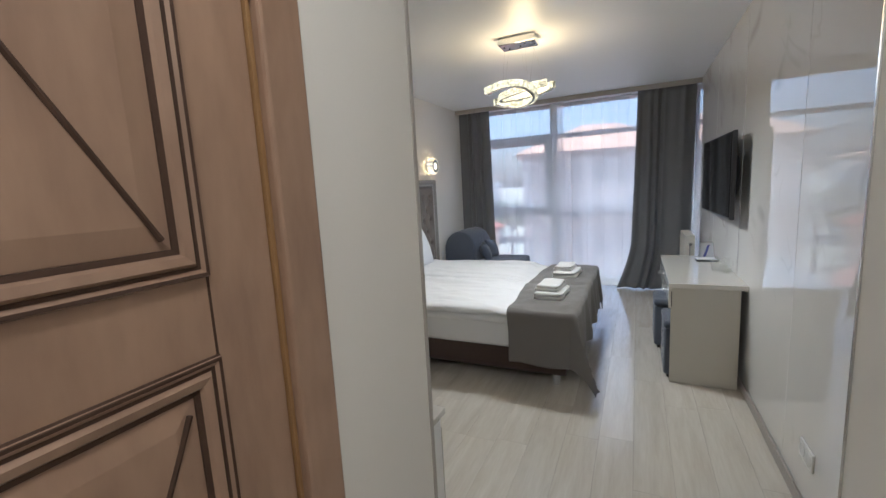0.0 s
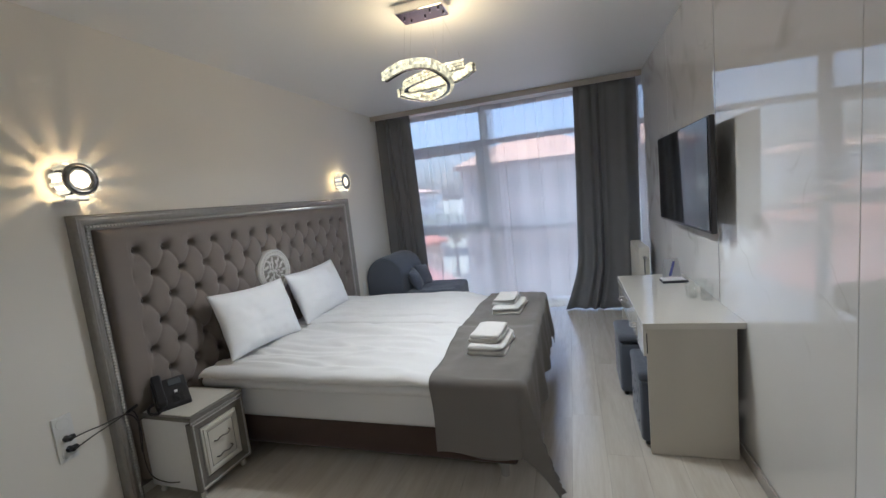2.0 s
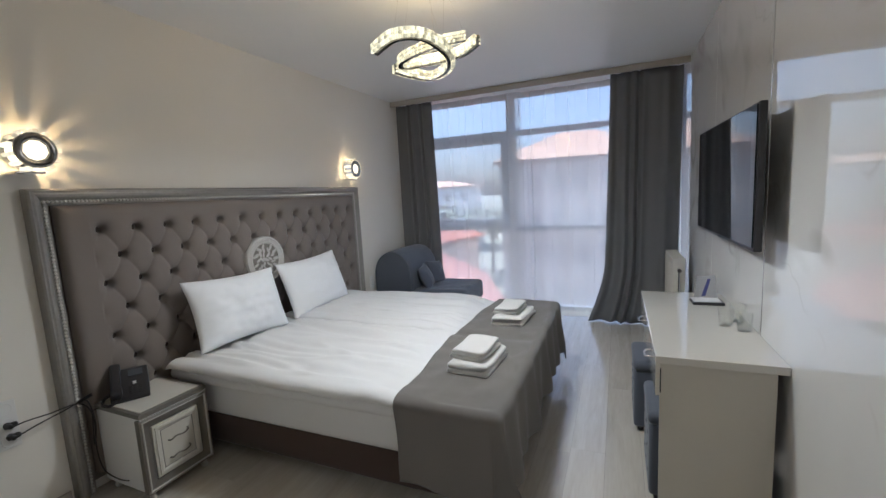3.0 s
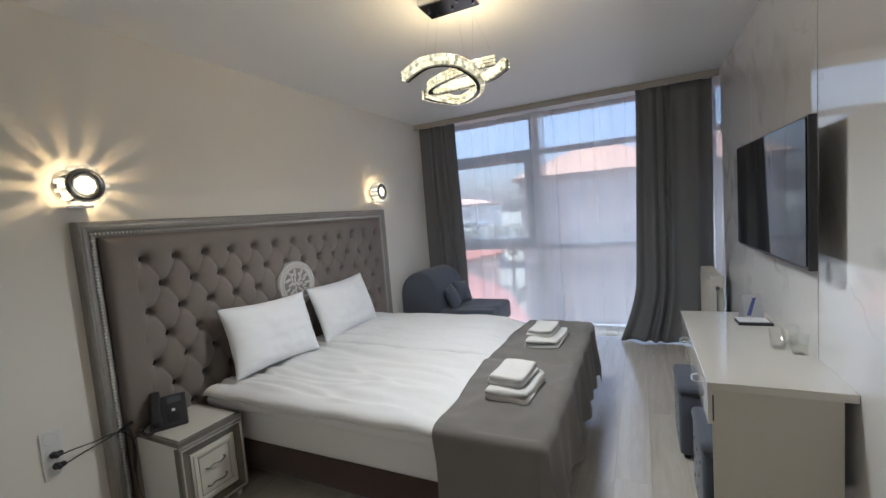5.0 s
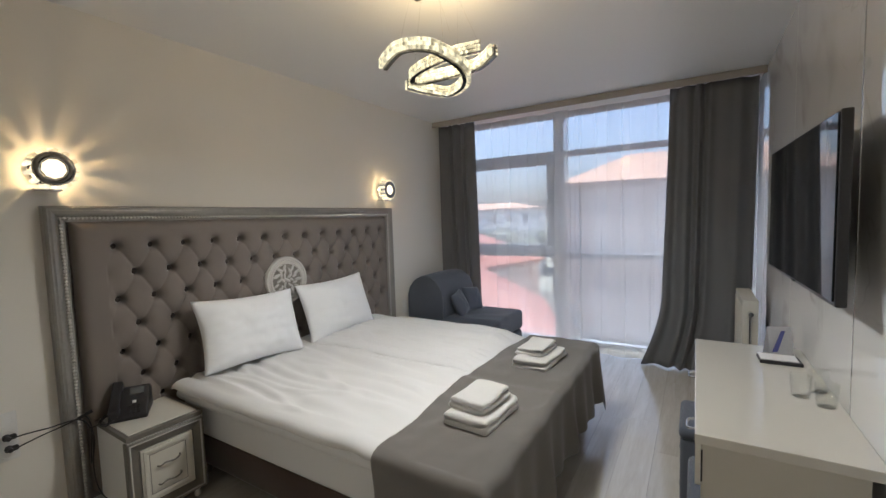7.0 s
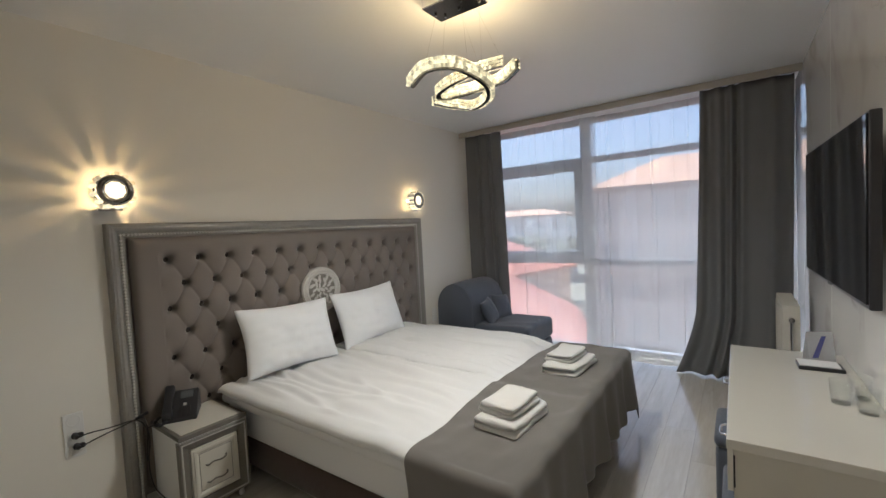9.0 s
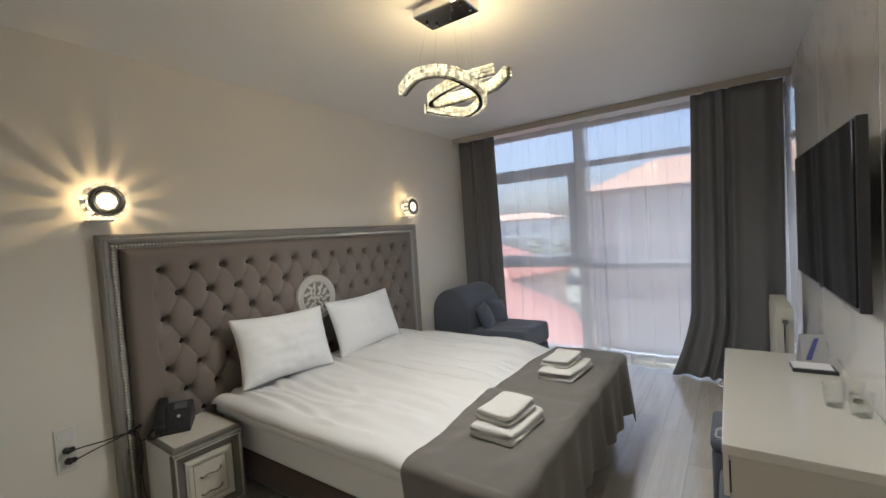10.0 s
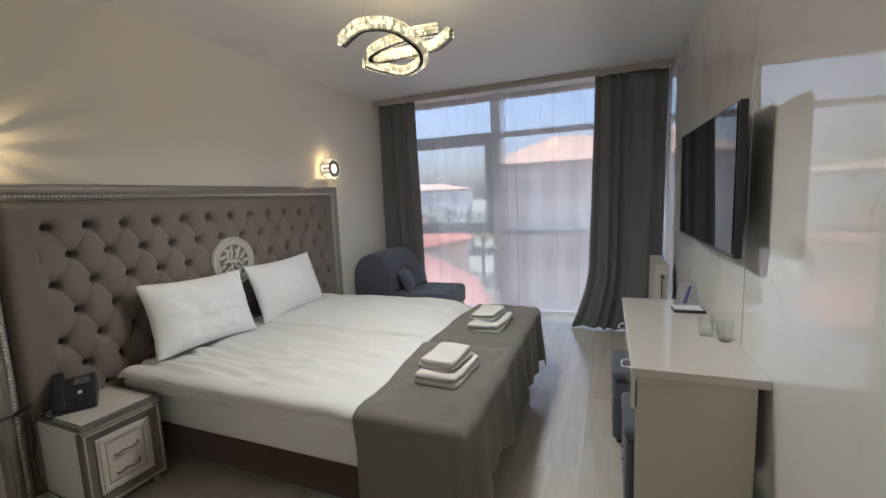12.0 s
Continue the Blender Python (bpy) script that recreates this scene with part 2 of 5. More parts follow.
M_SCREEN = material("black_display_glass", (0.008, 0.009, 0.011), (0.010, 0.011, 0.013), rough=0.02, IOR=1.36)
M_LCD = material("grey_phone_display", (0.10, 0.11, 0.12), rough=0.2)
M_WHITE = material("white_plastic", (0.78, 0.78, 0.77), (0.73, 0.73, 0.72), rough=0.35)
M_CHROME = material("polished_chrome", (0.78, 0.78, 0.80), rough=0.08, metal=1.0)
M_DARKCHROME = material("black_mirror_steel", (0.25, 0.24, 0.23), rough=0.12, metal=1.0)
M_TUMBLER = thin_glass_material("drinking_glass")
M_PAPER = material("white_card", (0.80, 0.80, 0.82), rough=0.6)
M_INK = material("violet_blue_print", (0.10, 0.11, 0.34), rough=0.6)
M_CRYSTAL = glow_material("lit_crystal", (1.0, 0.82, 0.48), 0.30, 0.9)
M_DRUM = glow_material("lit_drum_crystal", (1.0, 0.80, 0.50), 0.32, 0.6)
M_LED = glow_material("warm_led", (1.0, 0.78, 0.44), 0.8)

# ---- helpers for meshes ----
def mesh_of(bm, name, mat, smooth=False):
    me = bpy.data.meshes.new(name)
    bmesh.ops.recalc_face_normals(bm, faces=bm.faces)
    bm.to_mesh(me)
    bm.free()
    me.materials.append(mat)
    if smooth:
        for p in me.polygons:
            p.use_smooth = True
    return me


def part(name, bm, mat, parent, label="", smooth=False, kind=""):
    ob = new(name, mesh_of(bm, name, mat, smooth))
    ob.parent = parent
    return tagged(ob, label, kind=kind)


def thing(name, m, label, category, group="", kind=""):
    ob = new(name)
    ob.empty_display_size = 0.05
    ob.matrix_basis = m
    return tagged(ob, label, category, group, kind)


def solid(name, bm, mat, label, category="", kind="", m=None, smooth=False, group=""):
    ob = new(name, mesh_of(bm, name, mat, smooth))
    if m is not None:
        ob.matrix_basis = m
    return tagged(ob, label, category, group, kind)


def box(lo, hi, bevel=0.0, seg=2, bm=None):
    own = bmesh.new()
    bmesh.ops.create_cube(own, size=1.0)
    c, d = [(a + b) / 2 for a, b in zip(lo, hi)], [b - a for a, b in zip(lo, hi)]
    for v in own.verts:
        v.co = Vector([c[n] + v.co[n] * d[n] for n in range(3)])
    if bevel:
        bmesh.ops.bevel(own, geom=own.edges[:], offset=bevel, segments=seg, profile=0.5, affect="EDGES")
    return join(bm, own)


def join(bm, own):
    if bm is None:
        return own
    me = bpy.data.meshes.new("tmp")
    own.to_mesh(me)
    own.free()
    bm.from_mesh(me)
    bpy.data.meshes.remove(me)
    return bm


def rod(p, q, r, seg=12, bm=None, r2=None):
    """A closed cylinder or cone from p to q."""
    bm = bm or bmesh.new()
    p, q = Vector(p), Vector(q)
    m = Matrix.Translation((p + q) / 2) @ (q - p).to_track_quat("Z", "Y").to_matrix().to_4x4()
    bmesh.ops.create_cone(bm, cap_ends=True, segments=seg, radius1=r, radius2=r if r2 is None else r2, depth=(q - p).length, matrix=m)
    return bm


def lathe(profile, seg=24, bm=None, m=None):
    """A turned shape from (radius, height) pairs, closed where the radius is zero."""
    bm = bm or bmesh.new()
    rings = []
    for r, z in profile:
        rings.append([bm.verts.new((r * math.cos(2 * math.pi * k / seg), r * math.sin(2 * math.pi * k / seg), z)) for k in range(seg)])
    for a, b in zip(rings, rings[1:]):
        for k in range(seg):
            bm.faces.new((a[k], a[(k + 1) % seg], b[(k + 1) % seg], b[k]))
    bm.faces.new(rings[0])
    bm.faces.new(rings[-1])
    bmesh.ops.remove_doubles(bm, verts=bm.verts, dist=1e-6)
    if m is not None:
        bmesh.ops.transform(bm, matrix=m, verts=bm.verts)
    return bm


def tube(points, r, seg=8, bm=None):
    """A bent rod through points."""
    bm = bm or bmesh.new()
    pts = [Vector(p) for p in points]
    rings, side = [], None
    for k, p in enumerate(pts):
        way = (pts[min(k + 1, len(pts) - 1)] - pts[max(k - 1, 0)]).normalized()
        side = way.cross(side.cross(way)) if side is not None else way.orthogonal()
        side.normalize()
        up = way.cross(side)
        rings.append([bm.verts.new(p + r * (side * math.cos(2 * math.pi * n / seg) + up * math.sin(2 * math.pi * n / seg))) for n in range(seg)])
    for a, b in zip(rings, rings[1:]):
        for n in range(seg):
            bm.faces.new((a[n], a[(n + 1) % seg], b[(n + 1) % seg], b[n]))
    bm.faces.new(rings[0])
    bm.faces.new(rings[-1])
    return bm


def curve_points(points, steps=8):
    """Smooth points through a few given ones."""
    pts = [Vector(p) for p in points]
    out = []
    for k in range(len(pts) - 1):
        a, b, c, d = pts[max(k - 1, 0)], pts[k], pts[k + 1], pts[min(k + 2, len(pts) - 1)]
        for n in range(steps):
            t = n / steps
            out.append(0.5 * ((2 * b) + (c - a) * t + (2 * a - 5 * b + 4 * c - d) * t * t + (3 * b - a - 3 * c + d) * t**3))
    return out + [pts[-1]]


def sheet(func, nu, nv, thick=0.0, bm=None):
    """A grid of func(u, v), u and v from 0 to 1, with a back at a distance along its normals."""
    bm = bm or bmesh.new()
    g = [[bm.verts.new(func(i / nu, j / nv)) for j in range(nv + 1)] for i in range(nu + 1)]
    for i in range(nu):
        for j in range(nv):
            bm.faces.new((g[i][j], g[i + 1][j], g[i + 1][j + 1], g[i][j + 1]))
    if thick:
        bm.normal_update()
        ext = bmesh.ops.solidify(bm, geom=bm.faces[:], thickness=thick)
    return bm


def moulding(path, profile, bm=None):
    """Sweeps a profile of (outward, height) round the straight corners of a path in a plane: path of (a, b) with inward miter;
    gives verts in (height, a, b)."""
    bm = bm or bmesh.new()
    rings = []
    n = len(path)
    for k in range(n):
        p = Vector(path[k])
        a = (p - Vector(path[k - 1])).normalized() if k else None
        b = (Vector(path[k + 1]) - p).normalized() if k < n - 1 else None
        na = Vector((-a.y, a.x)) if a else None
        nb = Vector((-b.y, b.x)) if b else None
        if a and b:
            mid = (na + nb).normalized()
            mid = mid / mid.dot(na)
        else:
            mid = na or nb
        rings.append([bm.verts.new((h, *(p + mid * o))) for o, h in profile])
    m = len(profile)
    for a, b in zip(rings, rings[1:]):
        for k in range(m):
            bm.faces.new((a[k], a[(k + 1) % m], b[(k + 1) % m], b[k]))
    bm.faces.new(rings[0])
    bm.faces.new(rings[-1])
    return bm


def around(x):
    return noise.noise(Vector(x) if not isinstance(x, Vector) else x)

# ---- structure ----
WX, EX, GY, CEIL = -2.51, 0.85, 6.60, 2.73
HALL_X, HALL_Y, SOUTH = -0.365, 0.830, -0.95
ENTRY_X, ENTRY_Y = 0.525, 0.905
WEST = pose(WX, 2.4, 0, 0, 0, -1.15)  # the headboard wall: x out of it, y along it


def at_west(y, z=0.0, x=0.0):
    return WEST @ pose(x, y - 2.4, z)


floor_ob = solid("floor", box((WX - 0.2, SOUTH - 0.1, -0.14), (EX + 0.15, GY + 0.05, -0.009)), M_GAP, "pale oak laminate floor laid in staggered boards", "floor", "structure")
solid("wall_west", box((-0.14, -1.65, 0), (0, 4.3, CEIL)), M_WALL, "smooth cream painted wall behind the bed", "wall", "structure", WEST)
solid("wall_south", box((HALL_X - 0.1, SOUTH - 0.1, 0), (EX + 0.15, SOUTH, CEIL)), M_WALL, "plain cream painted wall at the entrance end", "wall", "structure")
solid("wall_bathroom", box((WX - 0.1, HALL_Y - 0.1, 0), (HALL_X - 0.1, HALL_Y, CEIL)), M_WALL, "plain cream painted wall of the bathroom", "wall", "structure")
hall = solid("wall_hall", box((HALL_X - 0.1, 0.446, 0), (HALL_X, HALL_Y, CEIL)), M_WALL, "cream painted hall wall with a wooden door", "wall", "structure")
part("wall_piece", box((HALL_X - 0.1, SOUTH, 0), (HALL_X, -0.52, CEIL)), M_WALL, hall)
part("wall_piece", box((HALL_X - 0.1, -0.52, 2.131), (HALL_X, 0.446, CEIL)), M_WALL, hall)
solid("corner_trim", box((HALL_X - 0.012, HALL_Y - 0.014, 0.0), (HALL_X + 0.003, HALL_Y + 0.003, CEIL), 0.002), M_SKIRT, "slim grey corner bead on the hall wall", "trim", "structure")
east = solid("wall_east", box((EX + 0.012, SOUTH - 0.1, 0), (EX + 0.15, GY + 0.06, CEIL)), M_GAP, "wall clad with polished white marble panels with grey veins", "wall", "structure")
solid("wall_entrance", box((ENTRY_X, SOUTH, 0), (EX + 0.011, ENTRY_Y, CEIL)), M_WALL, "plain white painted wall jutting out beside the entrance", "wall", "structure")
solid("edge_profile", box((ENTRY_X - 0.003, ENTRY_Y - 0.006, 0), (ENTRY_X + 0.006, ENTRY_Y + 0.003, CEIL), 0.002), M_PROFILE, "slim dark metal bead on the entrance wall corner", "trim", "structure")
solid("ceiling", box((WX - 0.2, SOUTH - 0.1, CEIL), (EX + 0.15, GY + 0.06, CEIL + 0.12)), M_CEIL, "white satin stretch ceiling", "ceiling", "structure")
solid("ceiling_cornice", box((WX - 0.0, 6.05, CEIL - 0.062), (EX - 0.002, 6.075, CEIL - 0.002), 0.004), M_SKIRT, "beige curtain pelmet board under the ceiling", "trim", "structure")
solid("baseboard", box((EX - 0.014, ENTRY_Y + 0.004, 0.0), (EX - 0.002, 6.5, 0.07), 0.004), M_SKIRT, "taupe skirting board along the marble", "trim", "structure")
solid("baseboard", box((0.0, -1.59, 0.0), (0.014, -0.02, 0.07), 0.004), M_SKIRT, "taupe skirting board along the cream wall", "trim", "structure", WEST)
solid("baseboard", box((0.0, 2.75, 0.0), (0.014, 4.1, 0.07), 0.004), M_SKIRT, "taupe skirting board along the cream wall", "trim", "structure", WEST)
solid("baseboard", box((WX + 0.05, HALL_Y + 0.001, 0.0), (HALL_X, HALL_Y + 0.014, 0.07), 0.004), M_SKIRT, "taupe skirting board along the bathroom wall", "trim", "structure")

# marble panels with slim shining joints
seams = [ENTRY_Y + 0.002, 2.42, 3.676, 4.86, 6.06, GY + 0.05]
for k, (a, b) in enumerate(zip(seams, seams[1:])):
    ob = part("marble_panel", box((EX, a + 0.0015, 0.0), (EX + 0.011, b - 0.0015, CEIL - 0.001), 0.0015, 1), M_MARBLE, east)
for y in seams[2:3]:
    part("joint_profile", box((EX - 0.002, y - 0.004, 0.07), (EX + 0.008, y + 0.004, CEIL - 0.002)), M_PROFILE, east, "shining metal joint strip")


def window_wall():
    win = thing("window_1", pose(0, GY, 0), "full height glazing in grey aluminium frames behind curtains", "window", kind="structure")
    x0, x1 = -2.47, EX + 0.01
    bars = [(x0, x0 + 0.06, 0, CEIL), (x1 - 0.05, x1, 0, CEIL), (-1.085, -0.985, 0.0, CEIL)]
    for a, b, c, d in bars:
        part("mullion", box((a, -0.035, c), (b, 0.045, d), 0.004), M_ALU, win)
    for a, b, c, d in [(x0 + 0.06, -1.085, 0, 0.07), (x0 + 0.06, -1.085, 1.05, 1.12), (x0 + 0.06, -1.085, 2.235, 2.30), (x0 + 0.06, -1.085, CEIL - 0.05, CEIL), (-0.985, x1 - 0.05, 0, 0.07), (-0.985, x1 - 0.05, 1.03, 1.10), (-0.985, x1 - 0.05, 2.225, 2.29), (-0.985, x1 - 0.05, CEIL - 0.05, CEIL)]:
        part("transom", box((a, -0.03, c), (b, 0.04, d), 0.004), M_ALU, win)
    sash = part("sash", moulding([(-1.7, 1.125), (-1.09, 1.125), (-1.09, 2.23), (x0 + 0.065, 2.23), (x0 + 0.065, 1.125), (-1.7, 1.125)], [(0, -0.05), (0.075, -0.05), (0.08, -0.03), (0.08, 0.01), (0, 0.01)]), M_ALU, win, "grey opening sash")
    # the profile's height axis is turned to the room's depth
    for v in sash.data.vertices:
        v.co = Vector((v.co.y, v.co.x, v.co.z))
    part("window_handle", box((-1.045, -0.085, 1.16), (-1.025, -0.06, 1.29), 0.006, bm=box((-1.05, -0.07, 1.25), (-1.02, -0.03, 1.32), 0.004)), M_WHITE, win, "white window handle")
    for a, b, c, d in [(x0 + 0.06, -1.085, 0.07, 1.05), (x0 + 0.14, -1.165, 1.2, 2.155), (x0 + 0.06, -1.085, 2.30, CEIL - 0.05), (-0.985, x1 - 0.05, 0.07, 1.03), (-0.985, x1 - 0.05, 1.10, 2.225), (-0.985, x1 - 0.05, 2.29, CEIL - 0.05)]:
        pane = part("pane", box((a - 0.005, 0.0, c - 0.005), (b + 0.005, 0.008, d + 0.005)), M_GLASS, win)
        pane.visible_shadow = False


window_wall()


def bathroom_door():
    door = thing("door_1", pose(HALL_X, 0, 0), "closed brown patinated wooden door with carved scroll panels", "door", kind="structure")
    y0, y1, top = -0.43, 0.350, 2.03
    leaf = part("leaf", box((-0.05, y0, 0.005), (-0.010, y1, top), 0.002), M_DOOR, door)
    for a, b, c, d in [(y1 + 0.010, 0.445, 0, top + 0.10), (y0 - 0.093, y0 - 0.007, 0, top + 0.10)]:
        part("casing", box((-0.11, a, c), (0.012, b, d), 0.006), M_DOOR, door)
    part("casing", box((-0.11, y0 - 0.006, top + 0.012), (0.012, y1 + 0.009, top + 0.10), 0.006), M_DOOR, door)
    part("seal", box((-0.03, y1 + 0.001, 0.0), (-0.004, y1 + 0.009, top), 0.001), M_SEAL, door, "golden brown seal strip")
    for z in (0.25, 1.86):
        part("hinge", rod((0.002, y1 + 0.004, z - 0.012), (0.002, y1 + 0.004, z + 0.05), 0.0075, 12), M_BRASS, door, "brass hinge knuckle")
    # carved fields: stile edge at 0.242
    fy0, fy1 = y0 + 0.108, 0.242
    for c, d in ((0.14, 1.347), (1.458, top - 0.13)):
        mid = (fy0 + fy1) / 2
        loop = [(mid, c), (fy1, c), (fy1, d), (fy0, d), (fy0, c), (mid, c)]
        mo = part("moulding", moulding(loop, [(0.0, -0.014), (0.0, -0.002), (0.006, -0.001), (0.014, -0.007), (0.020, 0.002), (0.030, -0.001), (0.036, -0.009), (0.036, -0.014)]), M_DOOR, leaf, "stepped panel moulding")
        part("groove", moulding(loop, [(-0.001, -0.012), (-0.0015, -0.0075), (0.0015, -0.0002), (0.0055, -0.0008), (0.0065, -0.012)]), M_GROOVE, leaf, "dark glazed groove")
        part("groove", moulding(loop, [(0.009, -0.012), (0.0105, -0.0038), (0.0150, -0.0040), (0.0155, -0.012)]), M_GROOVE, leaf)
        part("groove", moulding(loop, [(0.032, -0.012), (0.034, -0.0055), (0.0405, -0.0066), (0.0415, -0.012)]), M_GROOVE, leaf)
        # raised field
        a, b, e, f = fy0 + 0.042, fy1 - 0.042, c + 0.042, d - 0.042
        bm = bmesh.new()
        lo = [bm.verts.new((-0.0095, y, z)) for y, z in ((a, e), (b, e), (b, f), (a, f))]
        hi = [bm.verts.new((-0.004, y, z)) for y, z in ((a + 0.03, e + 0.03), (b - 0.03, e + 0.03), (b - 0.03, f - 0.03), (a + 0.03, f - 0.03))]
        for k in range(4):
            bm.faces.new((lo[k], lo[(k + 1) % 4], hi[(k + 1) % 4], hi[k]))
        bm.faces.new(hi)
        part("field", bm, M_DOOR, leaf)
        # diagonal lines that end in a scroll
        if d > 1.6:
            ends = [((b - 0.012, e + 0.012), (0.062, e + 0.227), 1)]
        else:
            ends = [((b - 0.010, f - 0.018), (0.062, f - 0.30), -1)]
        for (sy, sz), (ty, tz), turn in ends:
            for mirror in (1, -1):
                cy = (fy0 + fy1) / 2
                pts = [(sy, sz), ((sy + ty) / 2, (sz + tz) / 2), (ty, tz)]
                pts += [(ty + 0.018 * math.cos(q) - 0.006, tz + turn * (0.018 + 0.018 * math.sin(q))) for q in (-0.6, 0.3, 1.2, 2.1, 3.0)]
                line = curve_points([(-0.004, cy + mirror * (y - cy), z) for y, z in pts], 6)
                part("scroll", tube(line, 0.0038, 6), M_GROOVE, leaf, "dark carved scroll line")
    for y in (fy0, fy1):
        part("groove", box((-0.0102, y - 0.0016, 1.344), (-0.0088, y + 0.0016, 1.461)), M_GROOVE, leaf)
    part("door_handle", tube(curve_points([(-0.01, y0 + 0.06, 1.0), (0.04, y0 + 0.06, 1.0), (0.045, y0 + 0.10, 1.0), (0.045, y0 + 0.18, 1.0)], 6), 0.009, 10), M_BRASS, door, "brass lever handle")


bathroom_door()


# ---- curtains ----
def drape(name, left, right, y, top, low, folds, amp, mat, thick, seed, label, nz=36):
    """A hanging cloth; left(h) and right(h) give its edges at the height share h."""
    rnd = random.Random(seed)
    ph = [rnd.uniform(0, 6.28) for _ in range(6)]

    def f(u, v):
        h = v
        a, b = left(h), right(h)
        z = low + (top - low) * h
        s = u + 0.30 / folds * math.sin(7 * u + ph[0] + 0.8 * h) + 0.18 / folds * math.sin(17 * u + ph[5])
        wave = math.sin(2 * math.pi * folds * s + 0.25 * math.sin(2.2 * h + ph[1]) + ph[2])
        wave *= 0.62 + 0.38 * math.sin(9 * u + ph[4])
        wave += 0.45 * math.sin(2 * math.pi * folds * 0.47 * u + ph[3] + 0.4 * h)
        loose = 0.65 + 0.5 * (1 - h) ** 1.3
        drop = 0.006 * math.sin(6.3 * u * 2 + ph[4]) if v == 0 else 0.0
        return Vector((a + (b - a) * u, y + amp * loose * wave + 0.012 * around((u * 3, h * 2, seed)), z + drop))

    return solid(name, sheet(f, int(folds * 18), nz, thick), mat, label, "curtain", smooth=True)


drape("curtain", lambda h: -2.455, lambda h: -1.945 + 0.05 * (1 - h), 6.21, CEIL - 0.03, 0.02, 5, 0.040, M_CURTAIN, 0.004, 3, "dark grey blackout curtain drawn to the wall beside the armchair")
drape("curtain", lambda h: 0.135 - 0.085 * (1 - h) ** 1.2 - 0.16 * max(0, 0.24 - h) ** 1.5 / 0.24**1.5, lambda h: 0.812 - 0.02 * (1 - h), 6.21, CEIL - 0.03, 0.015, 5, 0.042, M_CURTAIN, 0.004, 5, "dark grey blackout curtain drawn aside, flaring towards the floor")
def sheer(x0, x1, y, seed, label, gather=None, puddle=0.0):
    """Voile that hangs almost flat between narrow stitched pleats."""
    rnd = random.Random(seed)
    top, low = CEIL - 0.03, 0.03
    pleats, x = [], x0 + 0.03
    while x < x1:
        inside = bool(gather) and gather[0] < x < gather[1]
        tight = 0.4 if inside else 1.0
        pleats.append((x, rnd.choice((0.006, 0.012, 0.022)) * rnd.uniform(0.7, 1.2), rnd.uniform(-0.02, 0.02), 0.55 if inside else 0.05))
        x += rnd.uniform(0.07, 0.15) * tight
    n = int((x1 - x0) / 0.004)

    def f(u, v):
        x = x0 + (x1 - x0) * u
        z = low + (top - low) * v
        near = min(pleats, key=lambda p: abs(p[0] - x))
        d = x - near[0]
        width = 0.0055 + 0.010 * (1 - v) ** 1.5
        fold = near[1] * math.exp(-((d / width) ** 2)) * (near[3] + (1 - near[3]) * v**3.5)
        soft = 0.010 * math.sin(x * 21 + seed) + 0.014 * around((x * 4, v * 1.2, seed)) * (1.4 - v)
        hem = max(0.0, 1 - (z - low) / 0.17) ** 1.6 * puddle * (0.55 + 0.9 * abs(around((x * 5.0, 0.4, seed))))
        return Vector((x + near[2] * (1 - v) * 0.6, y - fold + soft - hem, z - 0.02 * min(hem * 8, 1)))

    solid("sheer_curtain", sheet(f, n, 34), M_SHEER, label, "curtain", smooth=True)


sheer(-2.30, -0.86, 6.37, 7, "white translucent voile curtain before the glazing")
sheer(-1.03, 0.835, 6.42, 8, "white translucent voile curtain drawn across the glazing", (-1.04, -0.72), 0.13)
solid("curtain_rail", box((WX + 0.08, 6.19, CEIL - 0.02), (EX - 0.02, 6.42, CEIL - 0.002), 0.004), M_WHITE, "white twin curtain track under the ceiling", "curtain rail")


# ---- outside ----
M_STUCCO = material("ochre_stucco", (0.52, 0.44, 0.385), (0.46, 0.39, 0.345), rough=0.9, fine=3, coarse=0.3)
M_ROOF = material("red_roof_tiles", (0.40, 0.15, 0.105), (0.31, 0.12, 0.09), rough=0.7, fine=8, coarse=0.6)
M_ROOF2 = material("brown_roof_tiles", (0.40, 0.25, 0.17), (0.32, 0.19, 0.13), rough=0.7, fine=6, coarse=0.5)
M_GROUND = material("town_ground", (0.20, 0.19, 0.17), (0.12, 0.13, 0.09), rough=0.95, fine=0.8, coarse=0.06)
M_DARKPANE = material("far_window_glass", (0.30, 0.28, 0.27), rough=0.3)
M_LEAF = material("tree_leaves", (0.10, 0.12, 0.07), (0.075, 0.09, 0.055), rough=0.7, fine=4, coarse=0.8)
M_BARK = material("grey_bark", (0.12, 0.09, 0.07), rough=0.9, fine=12)
DOWN = -8.5
solid("ground", box((-700, GY + 0.3, DOWN - 0.5), (700, 1500, DOWN)), M_GROUND, "town ground far below the window", "ground", "structure")


def hipped_roof(w, d, eave, h, over=0.5):
    bm = bmesh.new()
    x, y = w / 2 + over, d / 2 + over
    r = max(0.0, x - y)
    low = [bm.verts.new(p) for p in ((-x, -y, eave), (x, -y, eave), (x, y, eave), (-x, y, eave))]
    base = [bm.verts.new((v.co.x, v.co.y, eave - 0.25)) for v in low]
    top = [bm.verts.new((-r, 0, eave + h)), bm.verts.new((r, 0, eave + h))]
    bm.faces.new((low[0], low[1], top[1], top[0]))
    bm.faces.new((low[1], low[2], top[1]))
    bm.faces.new((low[2], low[3], top[0], top[1]))
    bm.faces.new((low[3], low[0], top[0]))
    for k in range(4):
        bm.faces.new((low[k], low[(k + 1) % 4], base[(k + 1) % 4], base[k]))
    bm.faces.new(base[::-1])
    return bm


